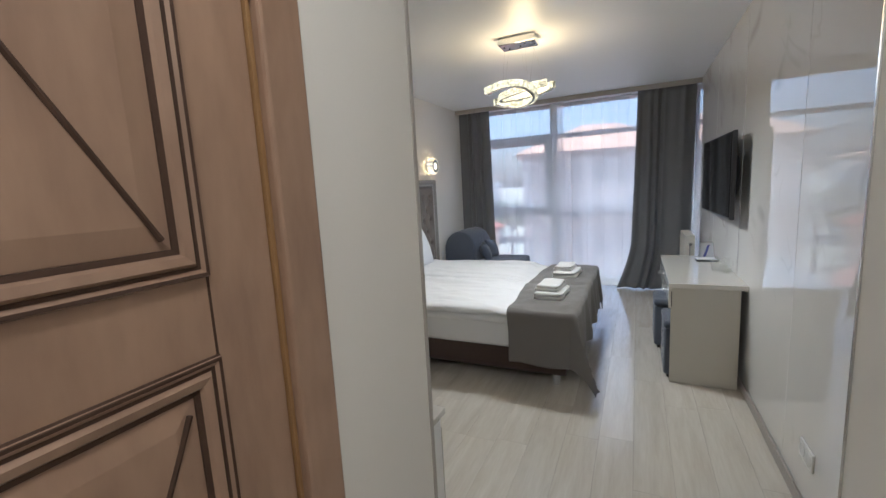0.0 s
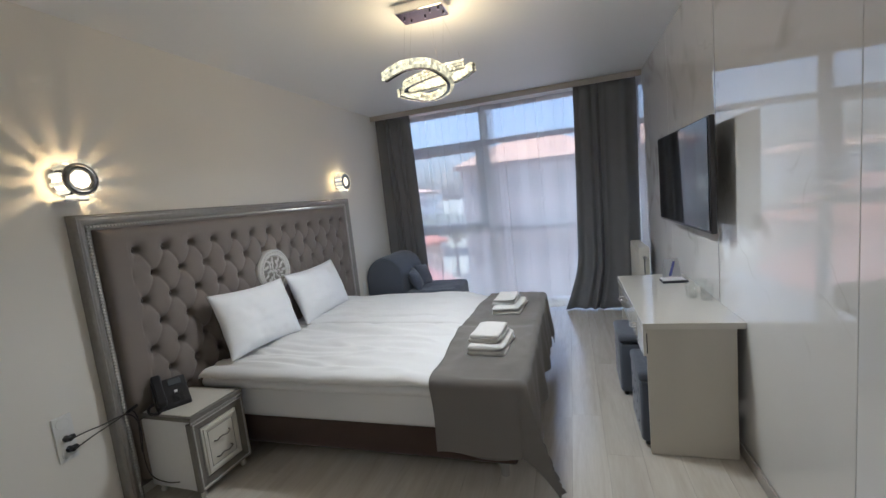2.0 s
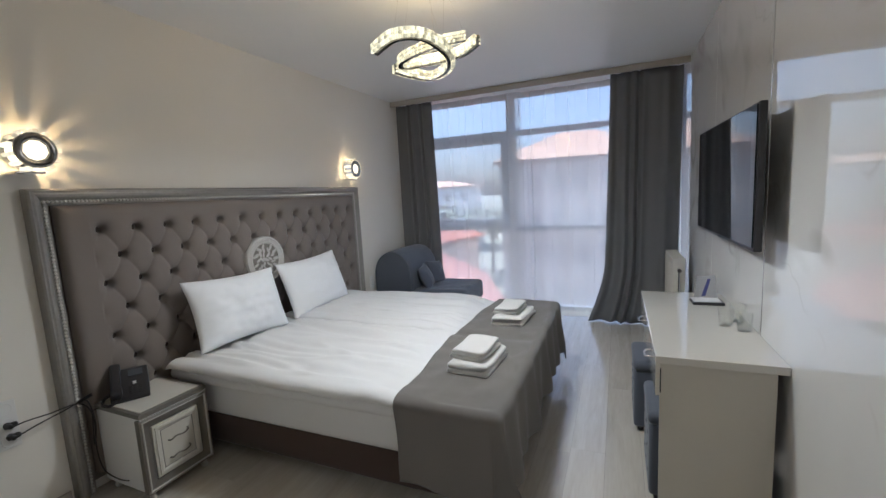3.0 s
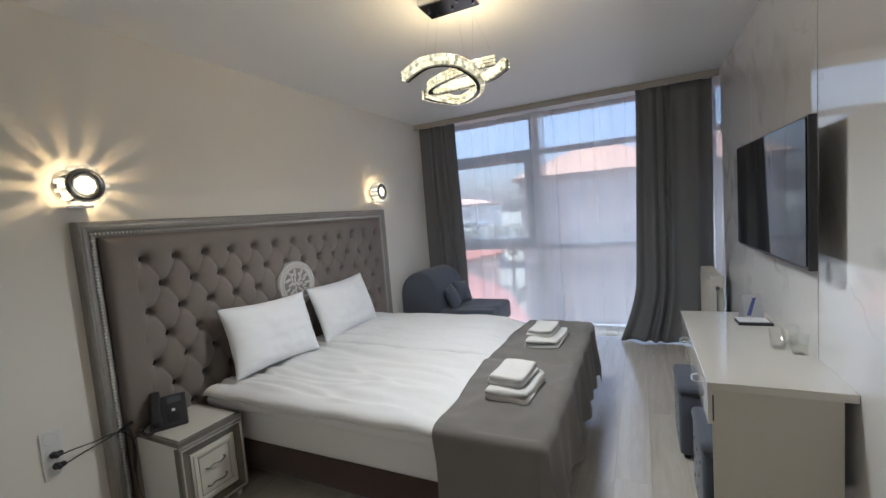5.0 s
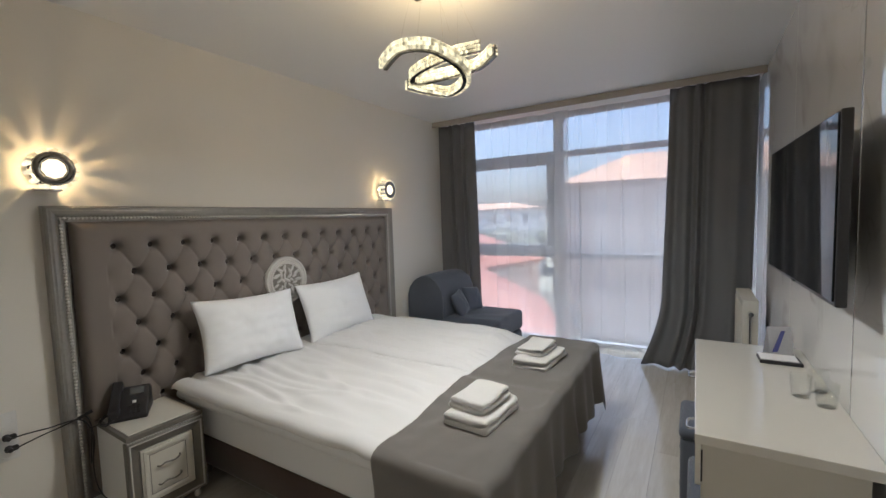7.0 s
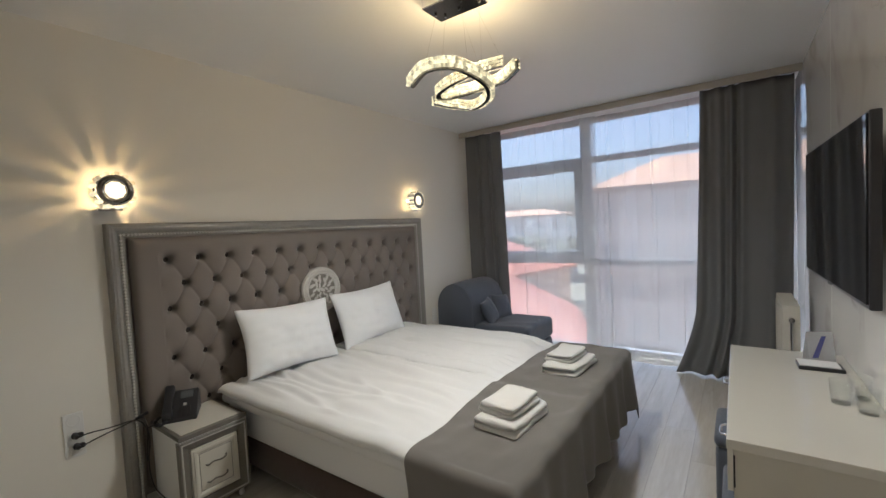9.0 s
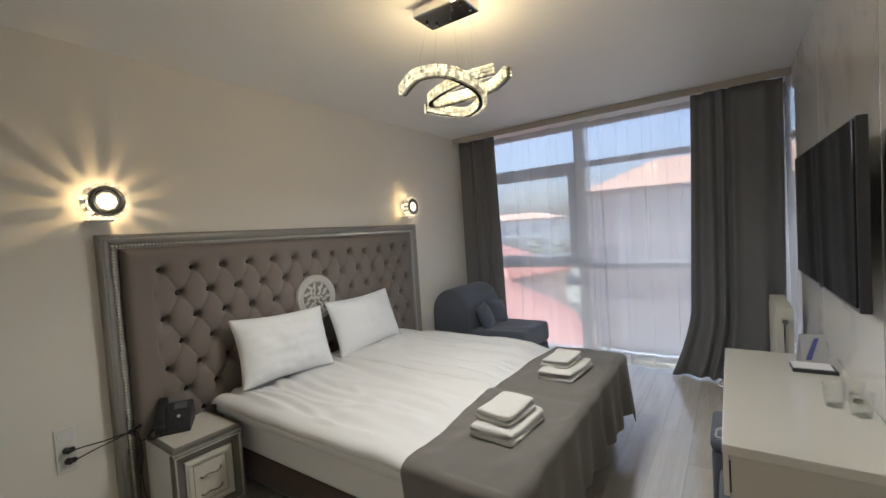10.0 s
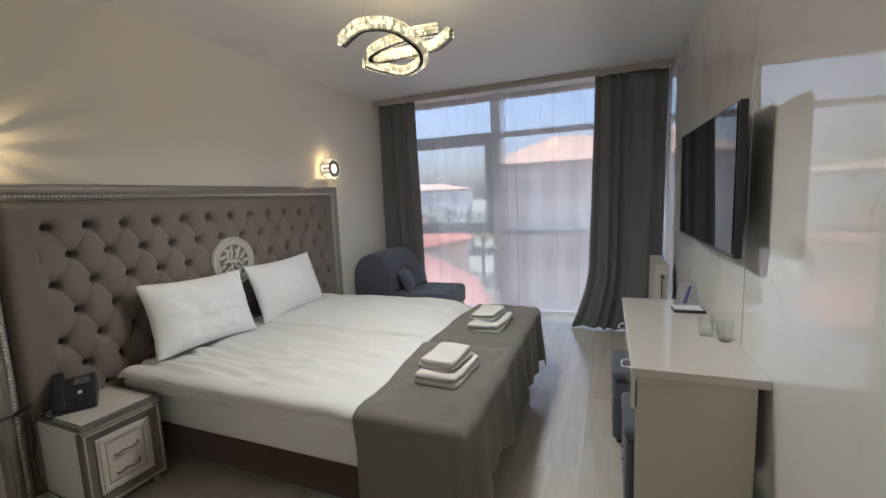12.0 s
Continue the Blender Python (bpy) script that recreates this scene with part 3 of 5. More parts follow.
def house(m, w, d, eave, roof_h, storeys, columns, wall_mat, roof_mat, label, chimney=True):
    """A house with its ground at z 0, real window reveals on the side that faces -y."""
    ob = thing("house", m, label, "house")
    bm = box((-w / 2, -d / 2, 0), (w / 2, d / 2, eave - 0.2))
    wall = part("wall", bm, wall_mat, ob)
    roof = part("roof", hipped_roof(w, d, eave, roof_h), roof_mat, ob)
    if chimney:
        part("chimney", box((-w * 0.2, -0.3, eave + roof_h * 0.4), (-w * 0.2 + 0.7, 0.4, eave + roof_h + 0.6), 0.04), wall_mat, roof)
    step, rise = w / columns, (eave - 0.6) / storeys
    for k in range(storeys):
        for c in range(columns):
            x, z = -w / 2 + step * (c + 0.5), 0.9 + rise * k
            fr = part("window", moulding([(x, z), (x + 0.42, z), (x + 0.42, z + 1.3), (x - 0.42, z + 1.3), (x - 0.42, z), (x, z)], [(0, -0.05), (0, 0.07), (-0.08, 0.07), (-0.08, -0.05)]), wall_mat, ob)
            for v in fr.data.vertices:
                v.co = Vector((v.co.y, -d / 2 - v.co.x, v.co.z))
            part("pane", box((x - 0.41, -d / 2 - 0.03, z + 0.01), (x + 0.41, -d / 2 - 0.01, z + 1.29)), M_DARKPANE, fr)
    return ob


house(pose(-3.2, 42, DOWN, 0, 0, 8), 13.0, 10.0, 12.6, 2.6, 4, 7, M_STUCCO, M_ROOF2, "ochre four-storey house with a brown hipped roof", False)
house(pose(-10.2, 19, DOWN, 0, 0, 24), 9.6, 8.0, 5.2, 3.0, 2, 4, M_STUCCO, M_ROOF, "low house with a bright red tiled roof")
house(pose(-21.0, 38, DOWN, 0, 0, -12), 15.0, 9.0, 6.0, 2.8, 2, 5, M_STUCCO, M_ROOF, "low house with a red tiled roof in the distance")
house(pose(3.5, 16, DOWN, 0, 0, -14), 7.0, 7.0, 4.6, 2.4, 2, 3, M_STUCCO, M_ROOF, "small house with a red tiled roof")
house(pose(-34.0, 75, DOWN, 0, 0, 6), 20.0, 10.0, 11.5, 1.2, 4, 7, M_WHITE, M_ROOF2, "pale apartment house in the distance", False)
house(pose(22.0, 60, DOWN, 0, 0, -10), 24.0, 12.0, 10.5, 2.4, 4, 7, M_STUCCO, M_ROOF2, "ochre apartment house in the distance", False)


def tree(m, h, seed):
    rnd = random.Random(seed)
    ob = thing("tree", m, "leafy green tree between the houses", "tree", "town trees")
    bm = rod((0, 0, 0), (0.1, 0.05, h * 0.55), 0.22, 8, r2=0.10)
    tips = []
    for k in range(7):
        a = k * 0.9 + rnd.uniform(0, 0.5)
        p = (0.08, 0.04, h * rnd.uniform(0.35, 0.55))
        q = (math.cos(a) * h * 0.24, math.sin(a) * h * 0.24, h * rnd.uniform(0.6, 0.85))
        rod(p, q, 0.08, 6, bm, 0.03)
        tips.append(Vector(q))
    part("trunk", bm, M_BARK, ob)
    verts, faces = [], []
    for _ in range(900):
        c = rnd.choice(tips) + Vector((rnd.gauss(0, 1), rnd.gauss(0, 1), rnd.gauss(0, 0.9))) * h * 0.10
        ax = Vector((rnd.uniform(-1, 1), rnd.uniform(-1, 1), rnd.uniform(-0.6, 0.6))).normalized()
        s = ax.orthogonal().normalized()
        n = len(verts)
        r = h * rnd.uniform(0.02, 0.04)
        verts += [c + ax * r, c + s * r * 0.6, c - ax * r, c - s * r * 0.6]
        faces.append((n, n + 1, n + 2, n + 3))
    me = bpy.data.meshes.new("crown")
    me.from_pydata(verts, [], faces)
    me.materials.append(M_LEAF)
    crown = new("crown", me)
    crown.parent = ob
    return ob


for k, (x, y, h) in enumerate([(-17, 46, 8.6), (-22, 52, 9.2), (-27, 50, 8.2), (-14.5, 52, 9.0), (-31, 58, 9.6), (9, 40, 9)]):
    tree(pose(x, y, DOWN), h, k)


# ---- headboard ----
PITCH, ROW, B_Y, B_Z = 0.1875, 0.1545, 0.29, 1.449  # button lattice, along the wall and up


def tuft_depth(y, z):
    """How far the padding swells at a place on the headboard."""
    u = (y - B_Y) / PITCH + (z - B_Z) / (2 * ROW)
    v = (y - B_Y) / PITCH - (z - B_Z) / (2 * ROW)
    f = abs(math.sin(math.pi * u)) * abs(math.sin(math.pi * v))
    inner = min(max((B_Z + 0.05 - z) / 0.06, 0), 1) * min(max((y - B_Y + 0.05) / 0.06, 0), 1) * min(max((B_Y + 12 * PITCH + 0.05 - y) / 0.06, 0), 1)
    du, dv = u - round(u), v - round(v)
    d = math.hypot((du + dv) * PITCH / 2, (du - dv) * ROW)
    if z > B_Z + 0.08 or y < B_Y - 0.06 or y > B_Y + 12 * PITCH + 0.06:
        d = 1.0
    swell = 0.023 * f**0.36 * inner + 0.021 * (1 - inner)
    edge = min(y - 0.095, 2.645 - y, 1.595 - z, 1.0)
    lip = 1 - math.exp(-max(edge, 0) / 0.012)
    return 0.014 + 0.036 * lip + swell * lip - 0.026 * math.exp(-((d / 0.040) ** 2)) - 0.040 * math.exp(-((d / 0.0225) ** 4))


def headboard():
    hb = thing("headboard", at_west(2.4), "wide buttoned taupe velvet headboard in a silvered frame", "headboard")
    y0, y1, z1, w = -0.008, 2.742, 1.676, 0.085
    prof = [(0, 0.0), (0, 0.052), (0.004, 0.060), (0.012, 0.066), (0.020, 0.062), (0.028, 0.064), (0.042, 0.058), (0.054, 0.047), (0.060, 0.040), (0.066, 0.046), (0.072, 0.040), (w, 0.038), (w, 0.0)]
    part("frame", moulding([(y1, 0), (y1, z1), (y0, z1), (y0, 0)], prof), M_SILVER, hb, "antique silver moulded frame")
    beads = bmesh.new()
    path = [(y0 + 0.066, 0.02), (y0 + 0.066, z1 - 0.066), (y1 - 0.066, z1 - 0.066), (y1 - 0.066, 0.02)]
    ico = bmesh.new()
    bmesh.ops.create_icosphere(ico, subdivisions=1, radius=0.0095)
    verts, faces = [], []
    base_v, base_f = [v.co.copy() for v in ico.verts], [[v.index for v in f.verts] for f in ico.faces]
    ico.free()
    beads.free()
    for (a, b), (c, d) in zip(path, path[1:]):
        length = math.hypot(c - a, d - b)
        for k in range(int(length / 0.0185)):
            t = k * 0.0185 / length
            n = len(verts)
            o = Vector((0.046, a + (c - a) * t, b + (d - b) * t))
            verts += [o + q for q in base_v]
            faces += [[n + i for i in f] for f in base_f]
    me = bpy.data.meshes.new("bead_trim")
    me.from_pydata(verts, [], faces)
    me.materials.append(M_BEAD)
    trim = new("bead_trim", me)
    trim.parent = hb
    tagged(trim, "row of small silver beads", kind="stuff")
    pad = part("padding", sheet(lambda u, v: Vector((tuft_depth(0.095 + 2.55 * u, 0.10 + 1.495 * v), 0.095 + 2.55 * u, 0.10 + 1.495 * v)), 440, 260), M_VELVET, hb, "deep-buttoned taupe velvet", True)
    part("backing", box((-0.002, 0.06, 0.05), (0.001, 2.67, 1.6)), M_SILVER, hb)
    for r in range(7):
        odd = r % 2
        for k in range(12 if odd else 13):
            y, z = B_Y + PITCH * (k + 0.5 * odd), B_Z - ROW * r
            if math.hypot(y - 1.388, z - 1.10) < 0.19:
                continue
            part("button", lathe([(0.0, -0.004), (0.0155, -0.003), (0.017, 0.001), (0.010, 0.005), (0.0, 0.006)], 12, m=Matrix.Translation((0.003, y, z)) @ Matrix.Rotation(math.pi / 2, 4, "Y")), M_BUTTON, hb, smooth=True)
    turn = Matrix.Translation((0.072, 1.388, 1.10)) @ Matrix.Rotation(math.pi / 2, 4, "Y")
    med = part("medallion", lathe([(0.0, -0.045), (0.186, -0.045), (0.190, -0.004), (0.183, 0.012), (0.172, 0.012), (0.165, 0.004), (0.155, 0.004), (0.148, 0.013), (0.138, 0.013), (0.130, 0.003), (0.0, 0.003)], 64, m=turn), M_BEAD, hb, "round silver relief medallion")
    part("ground", lathe([(0.0, 0.002), (0.128, 0.002), (0.128, 0.0055), (0.0, 0.0055)], 48, m=turn), M_PEWTER, med, "dark pewter ground of the relief")
    for k in range(44):
        a = 2 * math.pi * k / 44
        part("bead", lathe([(0, -0.004), (0.0065, 0.0), (0.005, 0.005), (0, 0.006)], 8, m=Matrix.Translation((0.078, 1.388 + 0.160 * math.cos(a), 1.10 + 0.160 * math.sin(a))) @ Matrix.Rotation(math.pi / 2, 4, "Y")), M_BEAD, med)
    # the abstract relief: raised leaves and curls
    rnd = random.Random(11)
    leaves = bmesh.new()
    for ring, (count, rad, size) in enumerate(((11, 0.104, 0.026), (9, 0.074, 0.024), (6, 0.042, 0.022), (1, 0.0, 0.026))):
        for k in range(count):
            a = 2 * math.pi * (k + 0.5 * ring) / count + rnd.uniform(-0.12, 0.12)
            m = Matrix.Translation((0.074, 1.388 + rad * math.cos(a), 1.10 + rad * math.sin(a))) @ Matrix.Rotation(a + rnd.uniform(-0.8, 0.8), 4, "X") @ Matrix.Diagonal((0.55, 1.25, 0.55, 1))
            own = bmesh.new()
            bmesh.ops.create_icosphere(own, subdivisions=2, radius=size * rnd.uniform(0.8, 1.1))
            bmesh.ops.transform(own, matrix=m, verts=own.verts)
            join(leaves, own)
    part("relief", leaves, M_BEAD, med, "raised curling leaf relief", kind="stuff")


headboard()


# ---- bed ----
BED_X0, BED_X1, BED_Y0, BED_Y1 = -2.42, -0.33, 2.965, 4.735


def bed():
    ob = thing("double_bed", pose(0, 0, 0), "double bed with a brown plush base and white mattress", "bed")
    part("base", box((BED_X0, BED_Y0, 0.078), (BED_X1, BED_Y1, 0.275), 0.02), M_BASE, ob, "dark brown plush bed base", True)
    for x in (BED_X0 + 0.15, BED_X1 - 0.08):
        for y in (BED_Y0 + 0.035, (BED_Y0 + BED_Y1) / 2, BED_Y1 - 0.07):
            part("leg", rod((x, y, 0.0), (x, y, 0.082), 0.024, 20, r2=0.028), M_CHROME, ob, "short chrome leg")
    for a, b in ((BED_Y0 - 0.012, (BED_Y0 + BED_Y1) / 2 - 0.003), ((BED_Y0 + BED_Y1) / 2 + 0.003, BED_Y1 + 0.005)):
        part("mattress", box((BED_X0, a, 0.262), (BED_X1 + 0.01, b, 0.540), 0.045, 5), M_LINEN, ob, "white sheeted mattress", True)
    part("topper", box((BED_X0 + 0.01, BED_Y0 - 0.058, 0.474), (BED_X1 + 0.005, BED_Y1 + 0.012, 0.546), 0.035, 5), M_LINEN, ob, "soft white mattress topper", True)


bed()


def quilt(y0, y1, seed, label, lift):
    """A duvet lying flat: soft long creases on top, a thick rolled hem along its sides."""
    x0, x1 = -2.39, -0.34
    side = [(0.12, 0.560), (0.065, 0.553), (0.025, 0.548), (-0.008, 0.548), (-0.027, 0.557), (-0.034, 0.572), (-0.029, 0.590), (-0.010, 0.603), (0.020, 0.609), (0.055, 0.610)]
    n = 64
    ring = [(y0 + d, z, 0.35) for d, z in side] + [(y0 + 0.055 + (y1 - y0 - 0.11) * k / n, 0.607, 1.0) for k in range(1, n)] + [(y1 - d, z, 0.35) for d, z in side[::-1]]

    def f(u, v):
        y, z, loose = ring[int(round(v * (len(ring) - 1)))]
        x = x0 + (x1 - x0) * u
        bend = y + 0.10 * around((x * 0.9, y * 1.5, seed)) + 0.06 * (x + 1.4)
        crease = 0.028 * around((x * 0.75, bend * 6.5, seed)) + 0.028 * around((x * 1.8, bend * 15.0, seed + 4)) + 0.007 * around((x * 6 + y * 5, y * 11, seed))
        ridge = 0.015 * max(0.0, 1 - abs(around((x * 0.8 + 3, bend * 4.0, seed + 2))) * 9)
        flat = min(max((-0.80 - x) / 0.15, 0.0), 1.0)
        z += (crease + ridge) * loose * (0.05 + 0.95 * flat) + (lift if z > 0.56 else 0.0) * flat - (0.018 * (1.0 - flat) if z > 0.56 else 0.0)
        if loose < 1.0:
            z += 0.016 * around((x * 3.1, seed, 2.0)) * flat
        y += (0.012 + 0.016 * flat) * around((x * 2.4, z * 3, seed + 9)) * (1.2 - loose)
        ends = min(u, 1 - u) * (x1 - x0)
        z = 0.545 + (z - 0.545) * (1 - math.exp(-ends / 0.015) * 0.7)
        return Vector((x, y, z))

    solid("duvet", sheet(f, 150, len(ring) - 1), M_LINEN, label, "duvet", smooth=True, group="duvets on the bed")


quilt(2.912, 3.846, 21, "white cotton duvet spread flat on the bed", 0.0)
quilt(3.876, 4.728, 22, "white cotton duvet spread flat on the bed", 0.030)


def throw_blanket():
    """A woven throw over the foot of the bed, hanging on three sides with a pointed corner."""
    top, x0, x1, y0, y1, r = 0.606, -0.775, -0.275, 2.890, 4.735, 0.035
    near, far, foot = 0.43, 0.34, 0.40

    def over(d):
        if d <= 0:
            return 0.0, 0.0
        if d < r * math.pi / 2:
            return r * math.sin(d / r), r * (1 - math.cos(d / r))
        return r, r + d - r * math.pi / 2

    def f(u, v):
        a = -near + (y1 - y0 + near + far) * u
        lift = 0.03 * math.sin(7 * u + 1) + 0.02 * around((u * 9, 3, 1))
        b = lift * (1 - v) + (x1 - x0 + foot) * v
        da, db = max(-a, a - (y1 - y0), 0.0), max(b - (x1 - x0), 0.0)
        side = -1 if a < 0 else 1
        both = min(da, db)
        d = math.hypot(da, db)
        oa, za = over(da)
        ob_, zb = over(db)
        y = y0 + min(max(a, 0), y1 - y0)
        x = x0 + min(b, x1 - x0)
        if da > 0 and db > 0:
            out, down = over(d)
            y += side * (out * da / d + (0.16 if side < 0 else 0.08) * both)
            x += out * db / d + (0.30 if side < 0 else 0.14) * both
            z = top - down
        elif da > 0:
            y += side * oa
            z = top - za
        else:
            x += ob_
            z = top - zb
        if db > 0:
            wave = 0.5 * math.sin(y * 15 + 1.5 * around((y * 2, 0.3, 4))) + 0.5 * math.sin(y * 27 + 2)
            x += min(db, 0.35) * (0.10 * wave + 0.05)
        if da > 0 and db == 0:
            y += side * min(da, 0.4) * 0.05 * math.sin(x * 13 + 1)
        if da == 0 and db == 0:
            z = max(top + 0.016 * around((x * 4, y * 3, 7)) + 0.007 * around((x * 11, y * 8, 2)) + 0.006 * math.sin(y * 9 + x * 7), 0.600)
        mid = (y - (y0 + y1) / 2)
        z -= 0.010 * math.exp(-((mid / 0.05) ** 2)) if db == 0 and da == 0 else 0.0
        return Vector((x, y, max(z, 0.012)))

    solid("throw_blanket", sheet(f, 190, 80, 0.006), M_THROW, "grey woven throw draped over the foot of the bed", "blanket", smooth=True)


throw_blanket()


def pillow(m, label, seed):
    w, h, t = 0.378, 0.240, 0.105

    bm = bmesh.new()
    n = 34
    for face in (1, -1):
        g = []
        for i in range(n + 1):
            row = []
            for j in range(n + 1):
                a, b = 2 * i / n - 1, 2 * j / n - 1
                puff = max(0.0, (1 - abs(a) ** 2.4) * (1 - abs(b) ** 2.4)) ** 0.66
                pinch = 1 - 0.085 * (1 - abs(b) ** 2) * abs(a) ** 3 - 0.02 * abs(a * b) ** 8
                pinch2 = 1 - 0.10 * (1 - abs(a) ** 2) * abs(b) ** 3 - 0.02 * abs(a * b) ** 8
                wr = 0.022 * around((a * 1.8, b * 1.8, seed + face)) + 0.010 * around((a * 6, b * 5, seed))
                row.append(bm.verts.new((face * (t * puff) + wr * puff, a * w * pinch, b * h * pinch2)))
            g.append(row)
        for i in range(n):
            for j in range(n):
                q = (g[i][j], g[i + 1][j], g[i + 1][j + 1], g[i][j + 1])
                bm.faces.new(q if face > 0 else q[::-1])
    bmesh.ops.remove_doubles(bm, verts=bm.verts, dist=1e-4)
    solid("pillow", bm, M_PILLOW, label, "pillow", m=m, smooth=True, group="pillows on the bed")


pillow(pose(-2.255, 3.365, 0.838, 0, -18, 0) @ pose(0, 0, 0, -2.5, 0, 0), "white cotton pillow leaning on the buttoned headboard", 31)
pillow(pose(-2.255, 4.165, 0.842, 0, -18, 0) @ pose(0, 0, 0, 1.5, 0, 0), "white cotton pillow leaning askew on the headboard", 32)


def towel(m, sx, sy, sz, layers, seed, label):
    """A folded towel: soft layers with a rounded fold along one side."""
    ob = thing("folded_towel", m, label, "towel", "folded towels")
    each = sz / layers
    for k in range(layers):
        def f(u, v, k=k):
            # a flat roll: round the fold by v, along it by u
            a = 2 * math.pi * v
            c, q = math.cos(a), math.sin(a)
            x = (sx / 2 - 0.006 * k) * math.copysign(abs(c) ** 0.42, c)
            z = each * (k + 0.5) + each * 0.60 * math.copysign(abs(q) ** 0.72, q)
            y = (u - 0.5) * sy * (1 - 0.10 * abs(c) ** 5)
            end = min(u, 1 - u)
            z = each * (k + 0.5) + (z - each * (k + 0.5)) * (1 - 0.36 * math.exp(-end / 0.025))
            z += 0.013 * around((x * 7, y * 7, seed)) * (0.3 + k) + 0.003 * around((x * 22, y * 22, seed + k))
            return Vector((x + 0.012 * around((y * 7, z * 9, seed + k)), y + 0.012 * around((x * 8, z * 20, seed + 3 * k)), max(z, 0.0)))
        bm = sheet(f, 26, 44)
        bmesh.ops.remove_doubles(bm, verts=bm.verts, dist=1e-5)
        bmesh.ops.holes_fill(bm, edges=[e for e in bm.edges if e.is_boundary])
        part("fold", bm, M_TERRY, ob, smooth=True)


towel(pose(-0.500, 3.350, 0.606, 0, 0, -4), 0.235, 0.335, 0.066, 2, 41, "large folded white terry towel on the throw")
towel(pose(-0.510, 3.362, 0.672, 0, 0, -8), 0.195, 0.25, 0.055, 2, 42, "small folded white terry towel on a larger one")
towel(pose(-0.497, 4.205, 0.608, 0, 0, -4), 0.225, 0.40, 0.060, 2, 43, "large folded white terry towel on the throw")
towel(pose(-0.525, 4.225, 0.667, 0, 0, -3), 0.185, 0.27, 0.048, 2, 44, "small folded white terry towel on a larger one")


# ---- nightstands ----
def nightstand(m, label):
    ob = thing("nightstand", m, label, "nightstand", "nightstands beside the bed")
    d, w, z0, z1 = 0.388, 0.375, 0.055, 0.506
    part("body", box((0.0, 0.008, z0), (d - 0.02, w - 0.008, z1 - 0.03), 0.003), M_CABINET, ob, "white board carcass")
    top = part("top", box((0.0, 0.0, z1 - 0.028), (d + 0.012, w, z1 - 0.004), 0.004), M_PEWTER, ob, "dark silvered moulded top edge")
    part("top_panel", box((0.0, 0.022, z1 - 0.006), (d - 0.016, w - 0.022, z1), 0.002), M_CREAM, top, "cream top panel")
    bead = bmesh.new()
    for k in range(30):
        own = bmesh.new()
        bmesh.ops.create_icosphere(own, subdivisions=1, radius=0.006)
        bmesh.ops.translate(own, verts=own.verts, vec=(d + 0.010, 0.008 + k * (w - 0.016) / 29, z1 - 0.034))
        join(bead, own)
    part("bead_trim", bead, M_BEAD, ob, "row of small silver beads", kind="stuff")
    a, b, c, e = 0.0, w, z0, z1 - 0.04
    mid = w / 2
    part("front_frame", moulding([(mid, c), (b, c), (b, e), (a, e), (a, c), (mid, c)], [(0, d - 0.03), (0, d + 0.004), (0.008, d + 0.010), (0.014, d + 0.004), (0.020, d + 0.004), (0.055, d - 0.004), (0.060, d - 0.030)]), M_PEWTER, ob, "dark pewter front frame")
    part("edge_line", moulding([(mid, c + 0.012), (b - 0.012, c + 0.012), (b - 0.012, e - 0.012), (a + 0.012, e - 0.012), (a + 0.012, c + 0.012), (mid, c + 0.012)], [(0, d), (0, d + 0.0095), (0.004, d + 0.0105), (0.007, d + 0.0085), (0.007, d)]), M_BEAD, ob, "thin silver edge line")
    dr = part("drawer", box((d - 0.03, 0.060, c + 0.060), (d + 0.001, w - 0.060, e - 0.060), 0.003), M_CREAM, ob, "cream drawer front")
    y0, y1, q0, q1 = 0.072, w - 0.072, c + 0.072, e - 0.072
    part("moulding", moulding([(mid, q0), (y1, q0), (y1, q1), (y0, q1), (y0, q0), (mid, q0)], [(0, d), (0, d + 0.008), (0.012, d + 0.008), (0.024, d + 0.002), (0.024, d)]), M_CREAM, dr)
    part("inlay", moulding([(mid, q0 + 0.026), (y1 - 0.026, q0 + 0.026), (y1 - 0.026, q1 - 0.026), (y0 + 0.026, q1 - 0.026), (y0 + 0.026, q0 + 0.026), (mid, q0 + 0.026)], [(0, d), (0, d + 0.0025), (0.003, d + 0.0025), (0.003, d)]), M_SILVER, dr, "thin grey inlay line")
    for z in (c + 0.145, c + 0.245):
        pts = [(d + 0.002, mid - 0.055, z - 0.008), (d + 0.020, mid - 0.048, z - 0.006), (d + 0.022, mid - 0.02, z + 0.004), (d + 0.022, mid + 0.02, z - 0.004), (d + 0.020, mid + 0.048, z + 0.006), (d + 0.002, mid + 0.055, z + 0.008)]
        part("handle", tube(curve_points(pts, 5), 0.0042, 8), M_PEWTER, dr, "curved dark pewter handle", True)
    for x in (0.04, d - 0.035):
        for y in (0.04, w - 0.04):
            part("foot", lathe([(0.0, 0.0), (0.014, 0.0), (0.019, 0.012), (0.013, 0.028), (0.02, 0.045), (0.02, 0.056), (0, 0.056)], 14, m=Matrix.Translation((x, y, 0))), M_CREAM, ob, smooth=True)
    return ob


nightstand(at_west(2.515, 0, 0.060), "white nightstand with silvered front frame, telephone on it")
nightstand(at_west(4.86, 0, 0.060), "white nightstand with silvered front frame beyond the bed")


